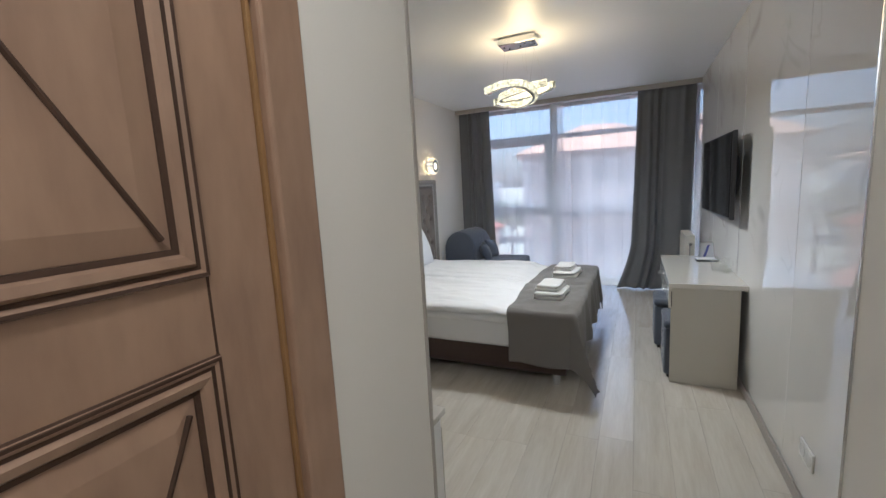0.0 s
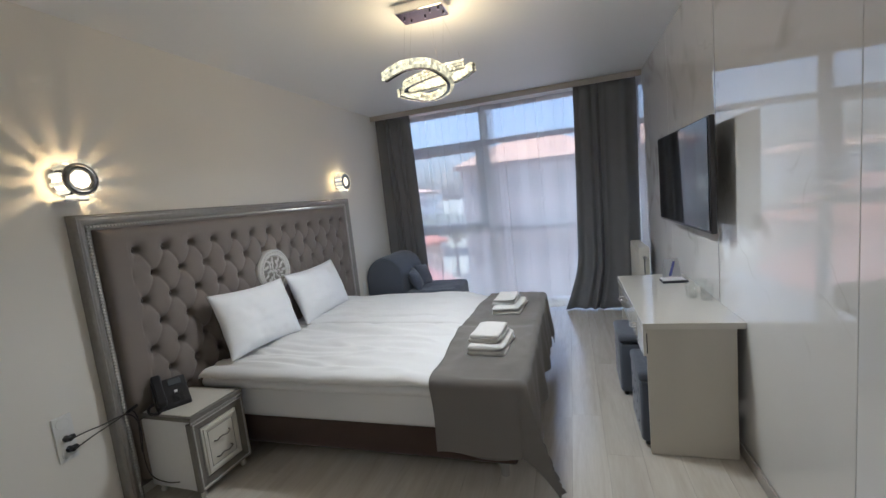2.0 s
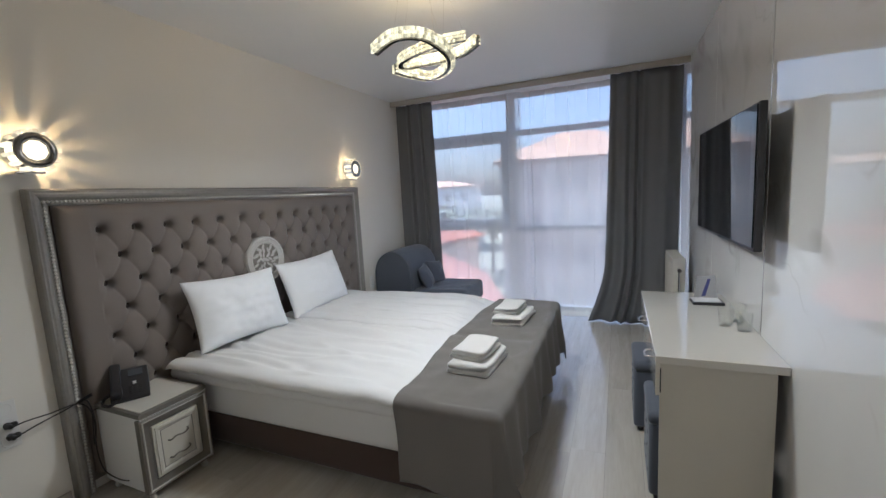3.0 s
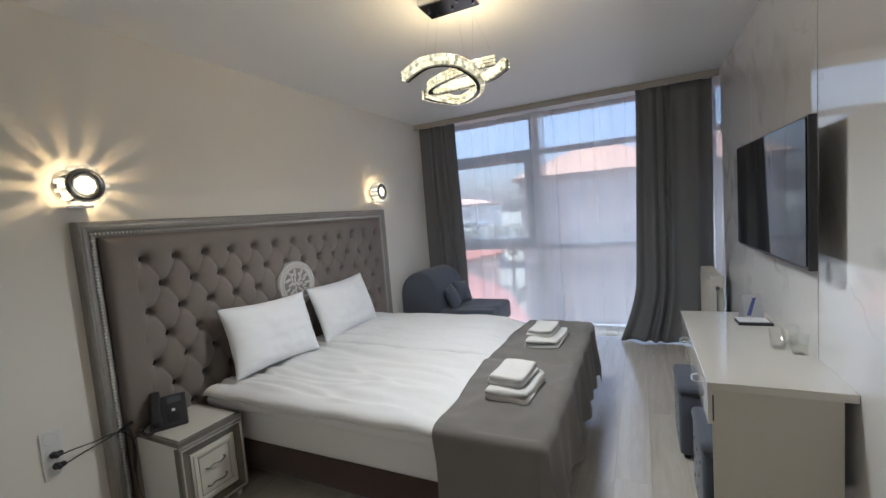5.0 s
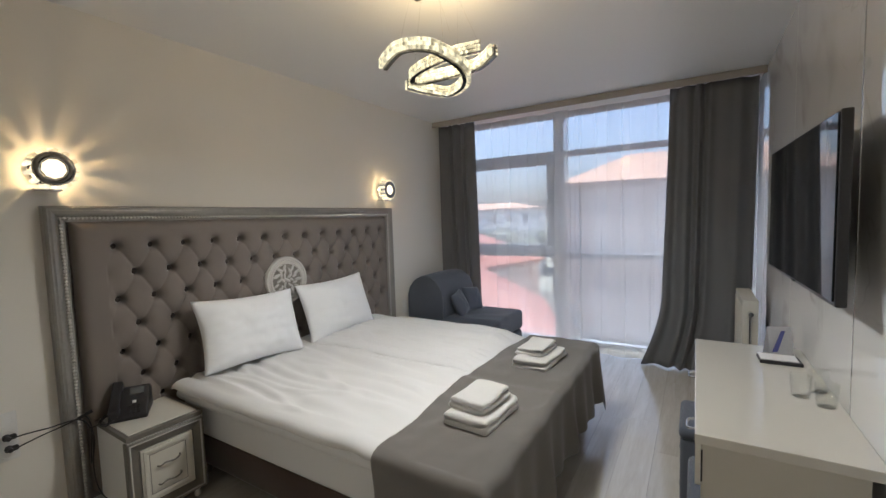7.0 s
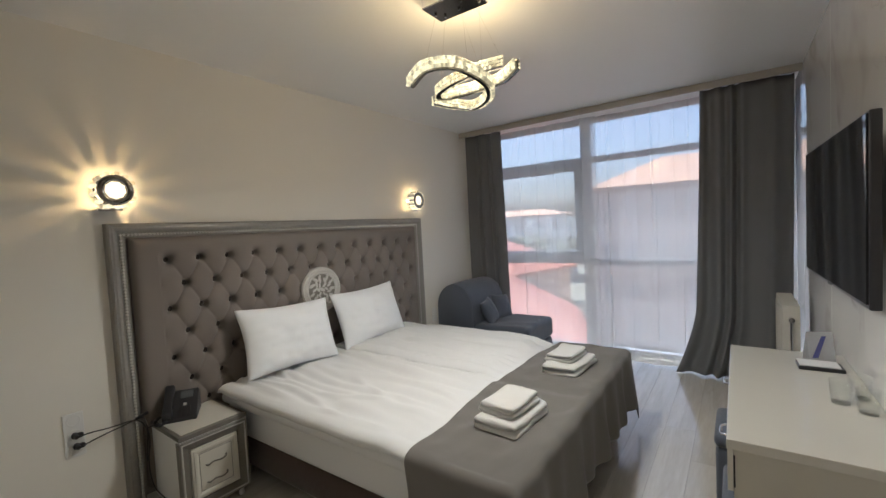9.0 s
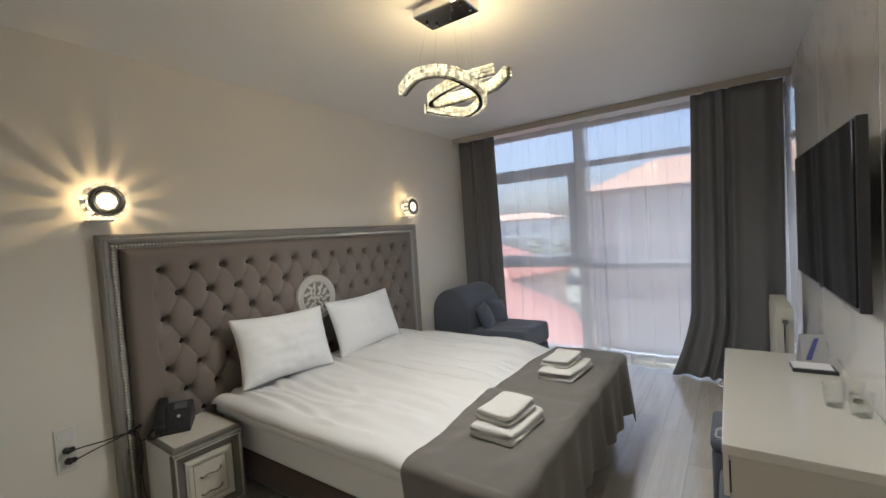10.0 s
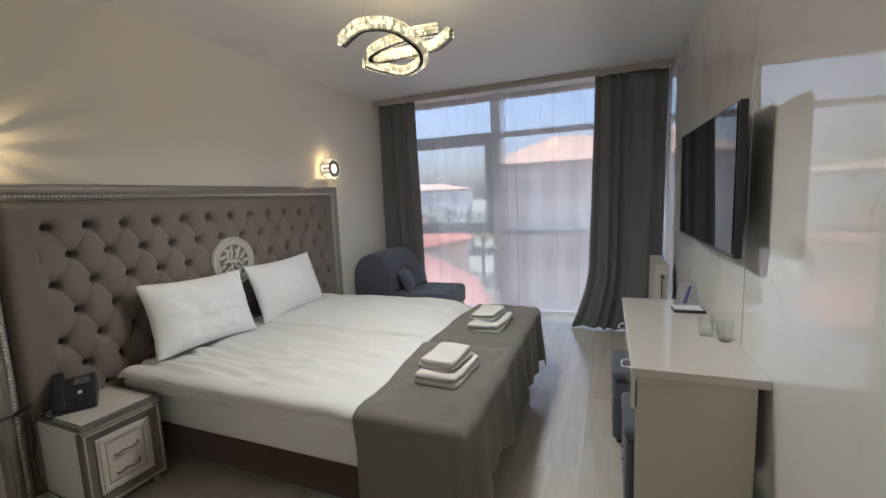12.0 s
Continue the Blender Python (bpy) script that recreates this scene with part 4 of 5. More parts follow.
def telephone(m):
    ob = thing("desk_telephone", m, "black desk telephone with corded handset on the nightstand", "telephone")
    bm = bmesh.new()
    prof = [(-0.10, 0.0), (0.10, 0.0), (0.105, 0.018), (-0.055, 0.105), (-0.10, 0.085)]
    rows = [[bm.verts.new((x, y, z)) for x, z in prof] for y in (-0.09, 0.09)]
    for k in range(5):
        bm.faces.new((rows[0][k], rows[0][(k + 1) % 5], rows[1][(k + 1) % 5], rows[1][k]))
    bm.faces.new(rows[0])
    bm.faces.new(rows[1])
    bmesh.ops.bevel(bm, geom=bm.edges[:], offset=0.007, segments=2, profile=0.5, affect="EDGES")
    part("base", bm, M_BLACK, ob)
    slope = Matrix.Translation((0.028, 0, 0.061)) @ Matrix.Rotation(math.atan2(0.087, 0.16), 4, "Y")

    def on_slope(bm):
        bmesh.ops.transform(bm, matrix=slope, verts=bm.verts)
        return bm

    part("display", on_slope(box((-0.075, -0.005, -0.001), (-0.035, 0.065, 0.005), 0.002)), M_LCD, ob, "small grey display")
    part("badge", on_slope(box((0.0, 0.015, -0.001), (0.014, 0.032, 0.004), 0.001)), M_WHITE, ob, "small white badge")
    for r in range(4):
        for c in range(3):
            part("key", on_slope(box((0.022 + r * 0.0135, -0.005 + c * 0.022, 0.0), (0.032 + r * 0.0135, 0.011 + c * 0.022, 0.0045), 0.001)), M_BLACK, ob)
    hs = on_slope(box((-0.095, -0.082, 0.02), (0.085, -0.036, 0.036), 0.009, 3))
    join(hs, on_slope(box((-0.10, -0.085, 0.0), (-0.045, -0.033, 0.036), 0.012, 3)))
    join(hs, on_slope(box((0.038, -0.085, 0.0), (0.092, -0.033, 0.036), 0.012, 3)))
    part("handset", hs, M_BLACK, ob, smooth=False)
    pts = []
    base = curve_points([(0.11, -0.06, 0.018), (0.135, -0.09, 0.010), (0.09, -0.125, 0.010), (0.0, -0.12, 0.010), (-0.09, -0.07, 0.012)], 26)
    for k, p in enumerate(base):
        pts.append(p + Vector((0.0, 0.005 * math.cos(k * 1.3), 0.005 * math.sin(k * 1.3))))
    part("cord", tube(pts, 0.0028, 6), M_BLACK, ob, "coiled black handset cord")


telephone(at_west(2.655, 0.5062, 0.160) @ pose(0, 0, 0, 0, 0, -30) @ Matrix.Diagonal((0.98, 0.98, 1.35, 1.0)))


def wall_plate(m, w, h, count, label):
    ob = thing("wall_socket", m, label, "socket", "wall sockets")
    part("plate", box((0, -w / 2, -h / 2), (0.009, w / 2, h / 2), 0.003), M_WHITE, ob)
    for k in range(count):
        if h > w:
            y, z = 0.0, (k - (count - 1) / 2) * h / count
        else:
            y, z = (k - (count - 1) / 2) * w / count, 0.0
        s = min(w, h) * 0.36
        part("insert", lathe([(0.0, 0.006), (s * 0.6, 0.006), (s * 0.92, 0.0115), (s, 0.0115), (s, 0.004), (0.0, 0.004)], 24, m=Matrix.Translation((0, y, z)) @ Matrix.Rotation(math.pi / 2, 4, "Y")), M_WHITE, ob, smooth=True)
    return ob


wall_plate(at_west(2.19, 0.550), 0.086, 0.238, 3, "white triple wall socket with two black plugs in it")
wall_plate(at_west(5.36, 0.575), 0.075, 0.15, 2, "white double wall socket behind the armchair")
wall_plate(pose(EX, 2.09, 0.29, 0, 0, 180), 0.155, 0.085, 2, "white double wall socket low on the marble")


def plug_and_cable(name, start, points, label):
    ob = thing(name, at_west(2.19, 0.550), label, "cable")
    sy, sz = start
    part("plug", box((0.012, sy - 0.016, sz - 0.013), (0.034, sy + 0.034, sz + 0.013), 0.008, 3, bm=rod((0.010, sy, sz), (0.05, sy, sz), 0.016, 14, r2=0.010)), M_BLACK, ob)
    part("coupler", rod((0.078, 0.255, 0.0), (0.086, 0.315, 0.02), 0.009, 10), M_BLACK, ob)
    part("cord", tube(curve_points([(0.05, sy, sz)] + points, 8), 0.0034, 6), M_BLACK, ob, smooth=True)


plug_and_cable("power_cable", (0.0, -0.002), [(0.08, 0.05, 0.01), (0.06, 0.14, -0.005), (0.075, 0.26, -0.01), (0.085, 0.305, -0.10), (0.08, 0.30, -0.30), (0.10, 0.31, -0.42), (0.20, 0.32, -0.455), (0.30, 0.318, -0.44)], "black power cable drooping from the socket beside the nightstand")
plug_and_cable("telephone_cable", (0.004, -0.06), [(0.07, 0.10, -0.030), (0.07, 0.20, -0.015), (0.075, 0.28, 0.0), (0.088, 0.300, -0.04), (0.075, 0.315, -0.16), (0.088, 0.29, -0.26), (0.08, 0.305, -0.10), (0.095, 0.30, -0.07), (0.12, 0.34, -0.055)], "thin black telephone cable strung to the nightstand")


# ---- wall lamps ----
def sconce(m):
    ob = thing("wall_lamp", m, "lit round crystal wall lamp with a dark ring front", "wall lamp", "wall lamps over the headboard")
    part("mount", box((0.0, -0.085, -0.112), (0.10, 0.030, -0.100), 0.003), M_CHROME, ob, "chrome bracket")
    part("backplate", box((0.0, -0.05, -0.075), (0.012, 0.05, 0.06), 0.003), M_CHROME, ob)
    axis = Matrix.Rotation(math.pi / 2, 4, "Y")
    rim = bmesh.new()
    n = 13
    for k in range(n):
        a = 2 * math.pi * k / n
        own = box((-0.050, -0.0105, -0.009), (0.030, 0.0105, 0.009), 0.003, 1)
        bmesh.ops.transform(own, matrix=Matrix.Translation((0.088, 0.094 * math.cos(a), 0.094 * math.sin(a))) @ Matrix.Rotation(a + math.pi / 2, 4, "X"), verts=own.verts)
        join(rim, own)
    part("crystal_rim", rim, M_DRUM, ob, "glowing faceted crystal rim")
    part("ring", lathe([(0.052, 0.0), (0.052, 0.005), (0.057, 0.008), (0.077, 0.008), (0.085, 0.004), (0.085, 0.0)], 40, m=Matrix.Translation((0.112, 0, 0)) @ axis), M_DARKCHROME, ob, "dark mirror ring", True)
    # unseen disc, added to stop the bulb lighting the wall straight behind it
    part("light_block_disc", lathe([(0.0, 0.0), (0.078, 0.0), (0.080, 0.003), (0.078, 0.008), (0.0, 0.008)], 32, m=Matrix.Translation((0.012, 0, 0)) @ axis), M_CHROME, ob, "added chrome disc that keeps lamp light off the wall behind")
    part("core", lathe([(0.0, 0.0), (0.053, 0.0), (0.050, 0.012), (0.034, 0.018), (0.0, 0.020)], 9, m=Matrix.Translation((0.100, 0, 0)) @ axis), M_LED, ob, "warm glowing crystal core")
    return ob


SCONCES = [(2.438, 1.858), (5.056, 1.862)]
first = sconce(at_west(*SCONCES[0]))
copy_thing(first, at_west(*SCONCES[1]))
for y, z in SCONCES:
    bulb = bpy.data.lights.new("wall_lamp_bulb", "POINT")
    bulb.energy, bulb.color, bulb.shadow_soft_size = 0.85, (1.0, 0.63, 0.28), 0.006
    new("wall_lamp_bulb", bulb).matrix_world = at_west(y, z, 0.092)


# ---- chandelier ----
def chandelier():
    cx, cy = -0.72, 3.42
    ob = thing("chandelier", pose(cx, cy, CEIL), "lit crystal pendant of two interlaced curved bands on wires", "chandelier")
    canopy = part("canopy", box((-0.177, -0.080, -0.055), (0.117, 0.092, -0.001), 0.004), M_CHROME, ob, "rectangular chrome ceiling canopy")
    part("plate", box((-0.172, -0.075, -0.059), (0.112, 0.087, -0.0545), 0.001), M_DARKCHROME, canopy, "black mirror steel plate")
    rnd = random.Random(5)
    bands = []
    # two horseshoes, one open to -x, one to +x
    a_pts = [(-0.300, -0.050, -0.385), (-0.125, -0.148, -0.375), (-0.007, -0.107, -0.375), (0.046, -0.019, -0.39), (0.068, 0.129, -0.42), (0.005, 0.265, -0.445), (-0.132, 0.334, -0.46), (-0.226, 0.223, -0.455), (-0.277, 0.122, -0.445)]
    b_pts = [(0.167, 0.126, -0.35), (0.062, 0.071, -0.37), (-0.065, 0.037, -0.4), (-0.192, 0.071, -0.42), (-0.21, 0.131, -0.43), (-0.102, 0.166, -0.42), (-0.001, 0.205, -0.405), (0.109, 0.229, -0.385), (0.219, 0.172, -0.36)]
    for pts in (a_pts, b_pts):
        line = curve_points(pts, 12)
        band = part("band", sheet(lambda u, v, line=line: line[min(int(round(u * (len(line) - 1))), len(line) - 1)] + Vector((0, 0, -0.029 + 0.054 * v)), len(line) - 1, 1, 0.020), M_DARKCHROME, ob, "dark mirror steel band")
        stones = bmesh.new()
        for k in range(len(line) - 1):
            p, q = line[k], line[k + 1]
            way = (q - p).normalized()
            out = Vector((way.y, -way.x, 0)).normalized()
            for side in (1, -1):
                for lev in range(3):
                    own = box((-0.5 * (q - p).length - 0.0005, -0.009, -0.0085), (0.5 * (q - p).length + 0.0005, 0.009, 0.0085), 0.0035, 1)
                    rot = Matrix((way, out, Vector((0, 0, 1)))).transposed().to_4x4()
                    c = (p + q) / 2 + out * (side * 0.0165 + 0.0) + Vector((0, 0, -0.018 + 0.018 * lev + rnd.uniform(-0.001, 0.001)))
                    bmesh.ops.transform(own, matrix=Matrix.Translation(c) @ rot @ Matrix.Rotation(rnd.uniform(-0.25, 0.25), 4, "X"), verts=own.verts)
                    join(stones, own)
        part("crystal_trim", stones, M_CRYSTAL, band, "glowing square-cut crystals", kind="stuff")
    for (x, y), (px, py, pz) in zip([(-0.145, 0.0), (-0.115, 0.045), (-0.02, 0.03), (0.03, -0.03), (0.095, 0.035), (0.085, -0.04)], [a_pts[1], b_pts[3], a_pts[5], a_pts[3], b_pts[6], b_pts[0]]):
        part("wire", rod((x, y, -0.058), (px, py, pz), 0.0003, 5), M_DARKCHROME, ob)
        part("bolt", lathe([(0, 0), (0.007, 0.0), (0.007, 0.006), (0.004, 0.010), (0, 0.010)], 10, m=Matrix.Translation((x, y, -0.0695))), M_CHROME, canopy)
    return ob


chandelier()
strip_light = bpy.data.lights.new("chandelier_light", "SPOT")
strip_light.energy, strip_light.color, strip_light.shadow_soft_size = 31.0, (1.0, 0.91, 0.78), 0.12
strip_light.spot_size, strip_light.spot_blend = radians(172), 0.6
new("chandelier_light", strip_light).matrix_world = pose(-0.66, 3.60, 2.25)
glow_light = bpy.data.lights.new("chandelier_glow", "POINT")
glow_light.energy, glow_light.color, glow_light.shadow_soft_size = 4.6, (1.0, 0.68, 0.32), 0.12
new("chandelier_glow", glow_light).matrix_world = pose(-0.72, 3.48, 2.43)


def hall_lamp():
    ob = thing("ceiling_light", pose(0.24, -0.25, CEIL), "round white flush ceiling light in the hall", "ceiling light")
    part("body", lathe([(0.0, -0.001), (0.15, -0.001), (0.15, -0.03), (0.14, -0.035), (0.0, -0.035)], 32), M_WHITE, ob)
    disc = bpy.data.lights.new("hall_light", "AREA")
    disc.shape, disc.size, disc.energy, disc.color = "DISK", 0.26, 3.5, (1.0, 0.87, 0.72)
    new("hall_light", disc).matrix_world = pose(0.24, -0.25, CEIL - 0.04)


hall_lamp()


# ---- armchair with cushions ----
def armchair():
    y0, y1 = 5.41, 6.14
    ob = thing("sleeper_armchair", pose(0, 0, 0), "slate blue fold-out armchair with a rounded back", "armchair")
    x0, x1, top = -2.43, -1.955, 0.925

    def outline(shrink=0.0):
        pts = [(x0 + shrink, 0.06)]
        for k in range(17):
            a = math.pi - math.pi * k / 16
            pts.append(((x0 + x1) / 2 + ((x1 - x0) / 2 - shrink) * math.cos(a), 0.66 + (top - 0.66 - shrink) * math.sin(a)))
        return pts + [(x1 - shrink, 0.06)]

    bm = bmesh.new()
    spans = [(y0, 0.02), (y0 + 0.012, 0.004), (y0 + 0.03, 0.0), ((y0 + y1) / 2 - 0.1, -0.006), ((y0 + y1) / 2 + 0.1, -0.006), (y1 - 0.03, 0), (y1 - 0.012, 0.004), (y1, 0.02)]
    rings = [[bm.verts.new((x, y, z)) for x, z in outline(s)] for y, s in spans]
    for a, b in zip(rings, rings[1:]):
        for k in range(len(a)):
            bm.faces.new((a[k], a[(k + 1) % len(a)], b[(k + 1) % len(b)], b[k]))
    bm.faces.new(rings[0])
    bm.faces.new(rings[-1])
    part("backrest", bm, M_BLUE, ob, "tall rounded backrest", True)
    pipe = [(x, y0 - 0.001, z) for x, z in outline(0.012)]
    part("piping", tube(pipe, 0.007, 8), M_BLUE, ob, "piped edge", True)
    for z0, z1, dx in ((0.06, 0.262, -0.01), (0.265, 0.485, 0.0)):
        bm = box((x1 - 0.02, y0 + 0.015, z0), (-1.33 + dx, y1, z1), 0.045, 4)
        bmesh.ops.subdivide_edges(bm, edges=[e for e in bm.edges if e.calc_length() > 0.2], cuts=12, use_grid_fill=True)
        for v in bm.verts:
            p = v.co
            v.co.z += 0.008 * around((p.x * 5, p.y * 6, z0 * 9)) + (0.012 * around((p.x * 3, p.y * 9, 2)) if p.z > z1 - 0.05 else 0)
        part("seat", bm, M_BLUE, ob, "folded seat mattress", True)
    for x in (x0 + 0.06, -1.42):
        for y in (y0 + 0.06, y1 - 0.06):
            part("foot", rod((x, y, 0), (x, y, 0.065), 0.02, 12), M_BLACK, ob)


armchair()


def cushion(m, seed):
    s, t, n = 0.145, 0.065, 20
    bm = bmesh.new()
    for face in (1, -1):
        g = []
        for i in range(n + 1):
            row = []
            for j in range(n + 1):
                a, b = 2 * i / n - 1, 2 * j / n - 1
                puff = max(0.0, (1 - abs(a) ** 2.4) * (1 - abs(b) ** 2.4)) ** 0.5
                row.append(bm.verts.new((face * t * puff + 0.008 * around((a * 3, b * 3, seed)) * puff, a * s * (1 - 0.08 * (1 - b * b)), b * s * (1 - 0.08 * (1 - a * a)))))
            g.append(row)
        for i in range(n):
            for j in range(n):
                bm.faces.new((g[i][j], g[i + 1][j], g[i + 1][j + 1], g[i][j + 1]))
    bmesh.ops.remove_doubles(bm, verts=bm.verts, dist=1e-4)
    solid("cushion", bm, M_BLUE, "small slate blue cushion on the armchair seat", "cushion", m=m, smooth=True, group="cushions on the armchair")


cushion(pose(-1.87, 5.63, 0.598, 0, -24, 10) @ pose(0, 0, 0, 6, 0, 0), 3)
cushion(pose(-1.87, 5.92, 0.605, 0, -22, -8) @ pose(0, 0, 0, -8, 0, 0), 4)


# ---- desk ----
DX0, DX1, DY0, DY1, DZ = 0.362, EX - 0.001, 3.275, 4.53, 0.777


def desk():
    ob = thing("writing_desk", pose(0, 0, 0), "white gloss writing desk with slim drawers along the marble", "desk")
    part("top", box((DX0, DY0, DZ - 0.036), (DX1, DY1, DZ), 0.003), M_GLOSS, ob, "white high gloss top", False)
    for y in (DY0 + 0.018, DY1 - 0.04):
        part("side_panel", box((DX0 + 0.020, y, 0.004), (0.812, y + 0.022, DZ - 0.037), 0.0015), M_BEIGE, ob)
    part("back_panel", box((0.770, DY0 + 0.041, 0.35), (0.788, DY1 - 0.041, DZ - 0.037)), M_CABINET, ob)
    mid = (DY0 + DY1) / 2
    # solid black strip painted in for the shade between drawer front and side panel
    part("gap_shade_strip", box((DX0 + 0.0192, DY0 + 0.0165, 0.60), (DX0 + 0.0245, DY0 + 0.0185, 0.715)), M_BLACK, ob, "black strip painted as the shade of a gap beside the drawer")
    part("drawer_box", box((DX0 + 0.022, DY0 + 0.042, 0.60), (0.765, DY1 - 0.042, DZ - 0.040)), M_CABINET, ob)
    for a, b in ((DY0 + 0.016, mid - 0.002), (mid + 0.002, DY1 - 0.016)):
        dr = part("drawer", box((DX0 + 0.002, a, 0.585), (DX0 + 0.019, b, DZ - 0.040), 0.002), M_GLOSS, ob, "white gloss drawer front")
        c = (a + b) / 2
        part("handle", tube(curve_points([(DX0 + 0.003, c - 0.05, 0.67), (DX0 - 0.022, c - 0.04, 0.665), (DX0 - 0.027, c, 0.66), (DX0 - 0.022, c + 0.04, 0.665), (DX0 + 0.003, c + 0.05, 0.67)], 6), 0.005, 10), M_CHROME, dr, "chrome bow handle", True)


desk()


def stool(m, label):
    """A square upholstered pouf with a buttoned front."""
    ob = thing("pouf_stool", m, label, "stool", "stools under the desk")
    bm = box((0, 0, 0.03), (0.36, 0.38, 0.40), 0.02, 3)
    part("body", bm, M_BLUE, ob, smooth=True)
    part("seat", box((-0.006, -0.006, 0.395), (0.366, 0.386, 0.46), 0.028, 4), M_BLUE, ob, "padded seat", True)
    for r in range(3):
        for c in range(3):
            y, z = 0.08 + 0.11 * c + (0.055 if r % 2 else 0) * (1 if c < 2 else 0), 0.12 + 0.10 * r
            part("button", lathe([(0, -0.006), (0.011, -0.004), (0.009, 0.003), (0, 0.004)], 10, m=Matrix.Translation((0.0, y, z)) @ Matrix.Rotation(-math.pi / 2, 4, "Y")), M_BLUE, ob, smooth=True)
    for x in (0.04, 0.32):
        for y in (0.04, 0.34):
            part("foot", rod((x, y, 0), (x, y, 0.032), 0.016, 12), M_BLACK, ob)
    return ob


stool(pose(0.345, 3.36, 0), "slate blue upholstered stool pushed under the desk")
stool(pose(0.300, 3.98, 0), "slate blue upholstered stool standing out from under the desk")


def television():
    m = pose(0.738, 3.982, 1.536, 0, 0, 1.2)
    ob = thing("television", m, "wall-mounted flat black television with a glossy screen", "television")
    w, h = 0.578, 0.312
    part("body", box((-0.012, -w, -h), (0.018, w, h), 0.005), M_BLACK, ob)
    part("screen", box((-0.0185, -w + 0.010, -h + 0.018), (-0.0110, w - 0.010, h - 0.010)), M_SCREEN, ob, "glossy dark screen")
    part("back_cover", box((0.016, -w * 0.72, -h * 0.86), (0.048, w * 0.72, h * 0.55), 0.012), M_BLACK, ob)
    part("bracket", box((0.046, -0.12, -0.12), (0.09, 0.12, 0.12), 0.004, bm=box((0.088, -0.17, -0.15), (0.109, 0.17, 0.15), 0.003)), M_BLACK, ob, "black wall bracket")
    part("badge", box((-0.016, -0.03, -h + 0.004), (-0.0125, 0.03, -h + 0.010)), M_LCD, ob)


television()


def tumbler(m):
    ob = thing("drinking_glass", m, "clear empty drinking glass on the desk", "glass", "glasses on the desk")
    part("bowl", lathe([(0.0, 0.0), (0.029, 0.0), (0.031, 0.004), (0.038, 0.092), (0.0365, 0.093), (0.0345, 0.090), (0.0285, 0.014), (0.0, 0.012)], 32), M_TUMBLER, ob, smooth=True)
    return ob


t1 = tumbler(pose(0.730, 3.80, DZ))
copy_thing(t1, pose(0.795, 3.73, DZ))
copy_thing(t1, pose(0.800, 3.885, DZ))


def desk_tray():
    ob = thing("remote_control_tray", pose(0.722, 4.25, DZ, 0, 0, 2), "black tray with papers on the desk", "tray")
    part("tray", box((-0.085, -0.055, 0.0), (0.085, 0.055, 0.018), 0.004), M_BLACK, ob)
    part("paper", box((-0.08, -0.045, 0.0185), (0.07, 0.06, 0.022)), M_PAPER, ob, "white leaflet")


desk_tray()


def tent_card():
    ob = thing("tent_card", pose(0.735, 4.38, DZ, 0, 0, 20), "folded white card with a violet-blue stripe", "card")
    for s in (1, -1):
        bm = bmesh.new()
        a = [bm.verts.new(p) for p in ((-0.055, s * 0.035, 0), (0.055, s * 0.035, 0), (0.055, s * 0.002, 0.15), (-0.055, s * 0.002, 0.15))]
        bm.faces.new(a)
        bmesh.ops.solidify(bm, geom=bm.faces[:], thickness=0.0012)
        part("leaf", bm, M_PAPER, ob)
    bm = bmesh.new()
    a = [bm.verts.new(p) for p in ((-0.045, -0.0335, 0.025), (-0.020, -0.0335, 0.025), (0.025, -0.0090, 0.13), (0.005, -0.0090, 0.13))]
    bm.faces.new(a)
    part("stripe", bm, M_INK, ob, "violet-blue printed stripe")


tent_card()


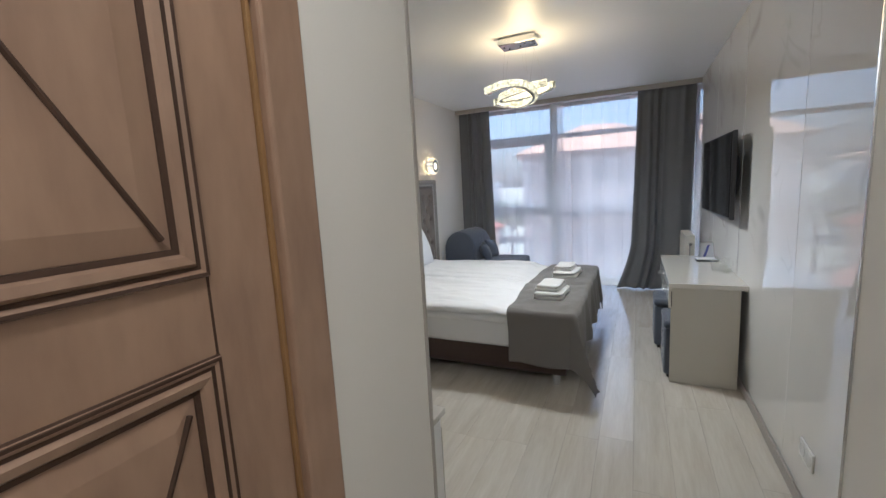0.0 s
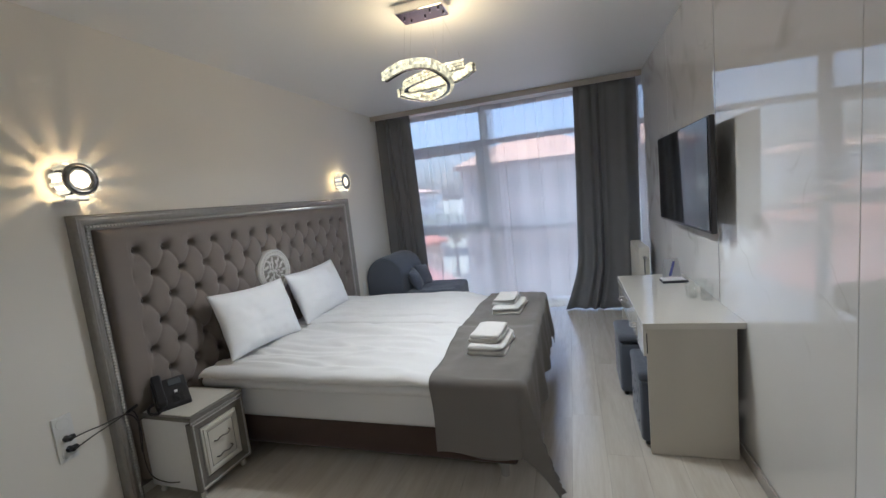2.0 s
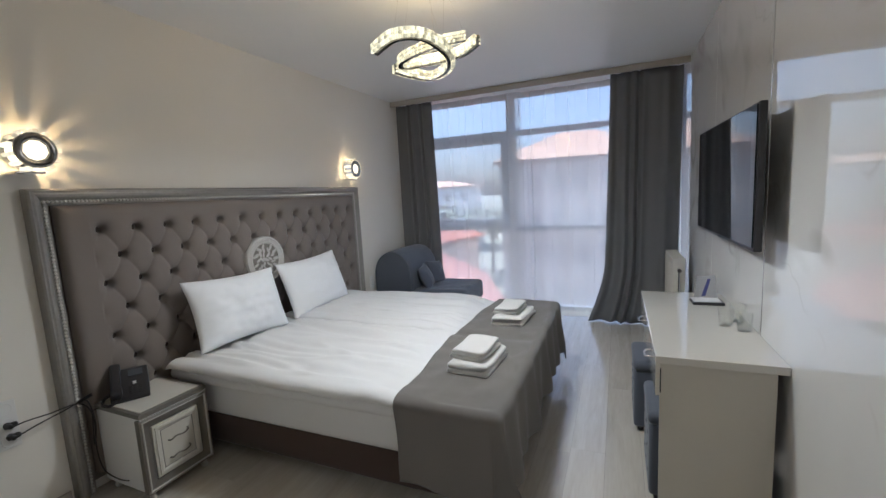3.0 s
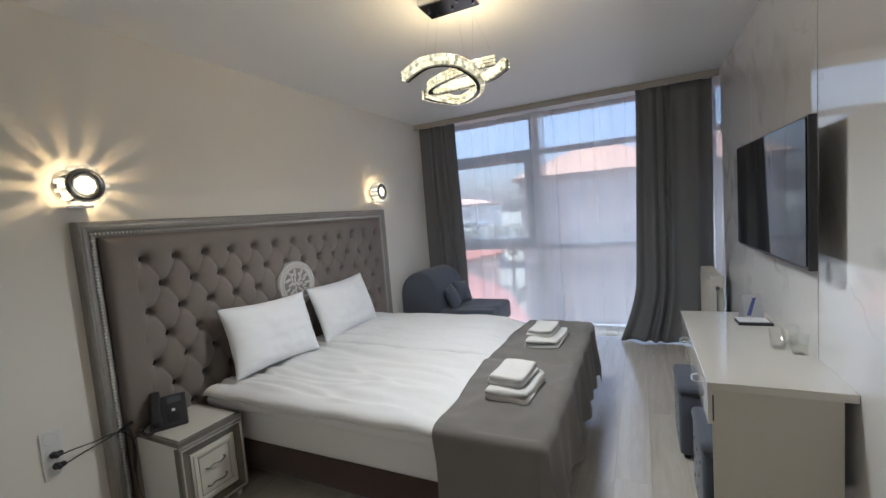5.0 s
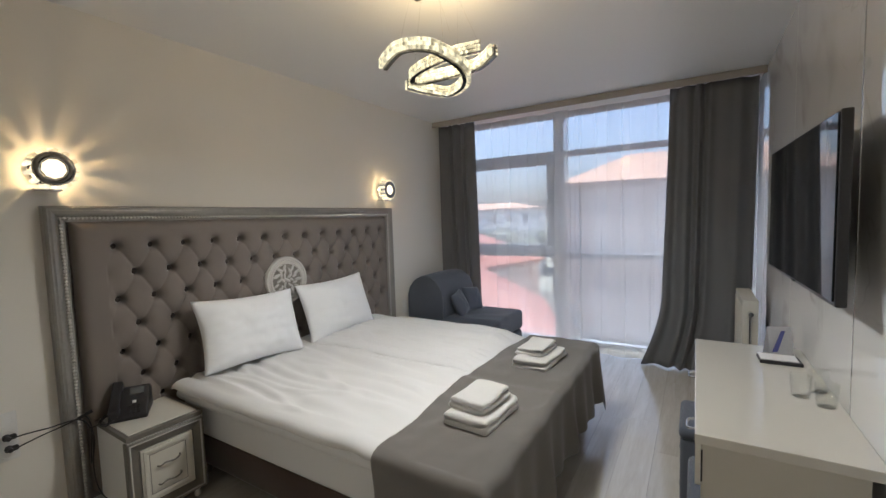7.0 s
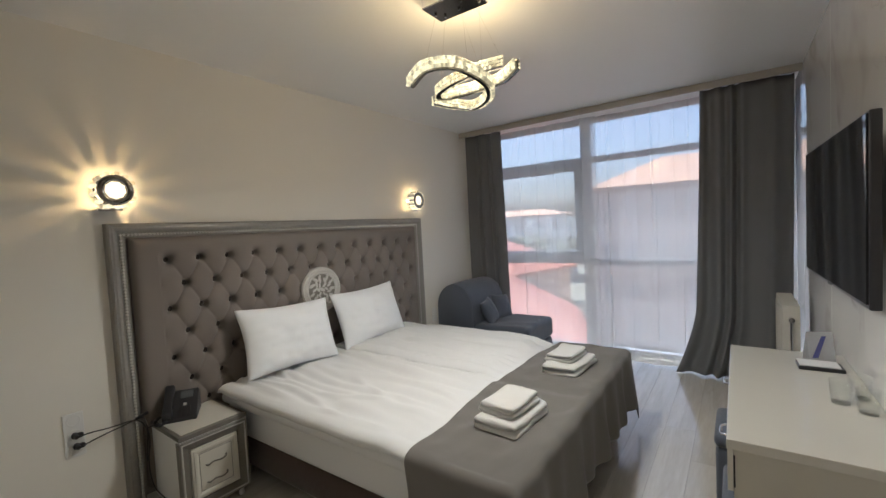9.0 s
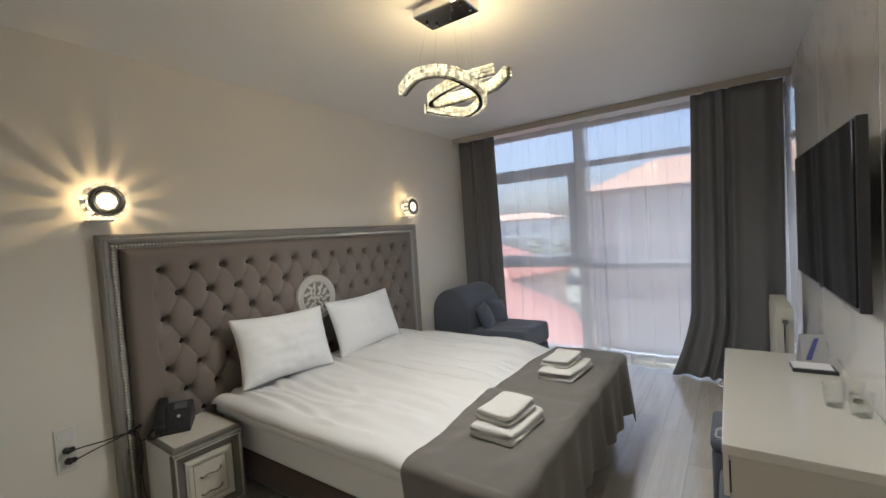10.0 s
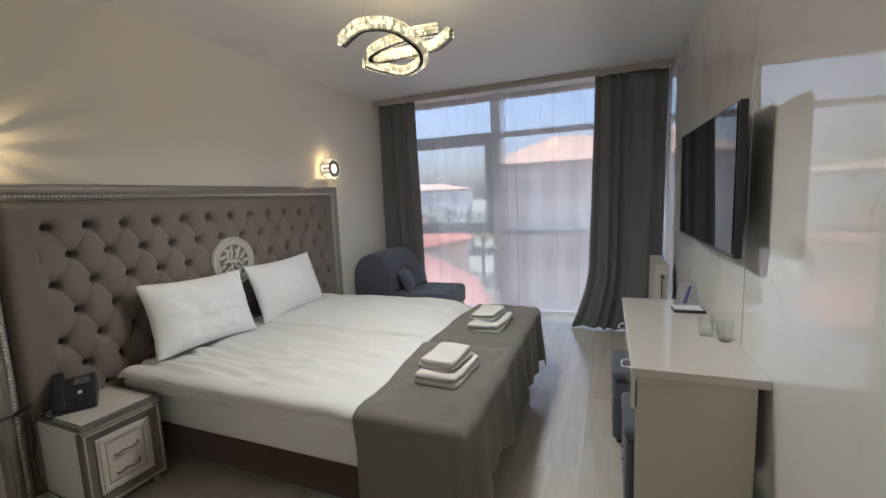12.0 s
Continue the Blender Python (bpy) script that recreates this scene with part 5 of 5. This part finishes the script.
def radiator():
    ob = thing("radiator", pose(0.672, 5.56, 0.045), "cream panel radiator with chrome valve beside the curtain", "radiator")
    part("panel", box((0.0, 0.0, 0.12), (0.022, 0.62, 0.79), 0.006), M_CREAM, ob)
    part("panel", box((0.08, 0.0, 0.12), (0.102, 0.62, 0.79), 0.006), M_CREAM, ob)
    part("grille", box((0.004, 0.004, 0.786), (0.098, 0.616, 0.792), 0.002), M_SKIRT, ob, "grey top grille")
    for k in range(14):
        part("slat", box((0.0, 0.01 + k * 0.044, 0.791), (0.102, 0.030 + k * 0.044, 0.801), 0.002), M_CREAM, ob)
    part("side_cover", box((0.0, -0.004, 0.12), (0.102, 0.001, 0.80), 0.002), M_CREAM, ob)
    for k in range(9):
        part("rib", box((-0.006, 0.04 + k * 0.065, 0.16), (0.002, 0.068 + k * 0.065, 0.75), 0.003), M_CREAM, ob)
    part("valve", rod((0.05, -0.06, 0.70), (0.05, 0.0, 0.70), 0.018, 14, rod((0.05, -0.03, -0.045), (0.05, -0.03, 0.70), 0.008, 10)), M_CHROME, ob, "chrome valve and pipe")
    for y in (0.08, 0.54):
        part("foot", box((0.02, y, -0.045), (0.08, y + 0.03, 0.125), 0.003), M_CREAM, ob)


radiator()


def low_cabinet():
    ob = thing("low_cabinet", pose(-1.01, HALL_Y + 0.016, 0), "low white cabinet against the bathroom wall", "cabinet")
    part("body", box((0.0, 0.0, 0.03), (0.48, 0.36, 0.70), 0.004), M_CABINET, ob)
    part("top", box((-0.01, 0.0, 0.702), (0.495, 0.375, 0.728), 0.004), M_GLOSS, ob)
    part("door", box((0.005, 0.362, 0.04), (0.475, 0.378, 0.64), 0.002), M_GLOSS, ob)
    part("grip", box((0.30, 0.361, 0.655), (0.46, 0.3665, 0.67)), M_BLACK, ob, "dark grip slot")
    for x in (0.04, 0.44):
        for y in (0.04, 0.32):
            part("foot", rod((x, y, 0), (x, y, 0.032), 0.018, 10), M_BLACK, ob)


low_cabinet()


# ---- floor boards ----
def boards():
    w, length = 0.193, 1.285
    made = {}
    rnd = random.Random(2)
    x = WX - 0.05
    while x < EX + 0.01:
        y = SOUTH - rnd.uniform(0, length)
        while y < GY + 0.02:
            a, b = max(y, SOUTH - 0.02), min(y + length, GY + 0.02)
            if b - a > 0.05:
                size = (round(b - a, 3),)
                if size not in made:
                    made[size] = mesh_of(box((0, 0, -0.009), (w - 0.0006, size[0] - 0.0006, 0.0), 0.0005, 1), "board", M_FLOOR)
                ob = new("board", made[size])
                ob.location = (x, a, 0)
                ob.parent = floor_ob
            y += length
        x += w


boards()
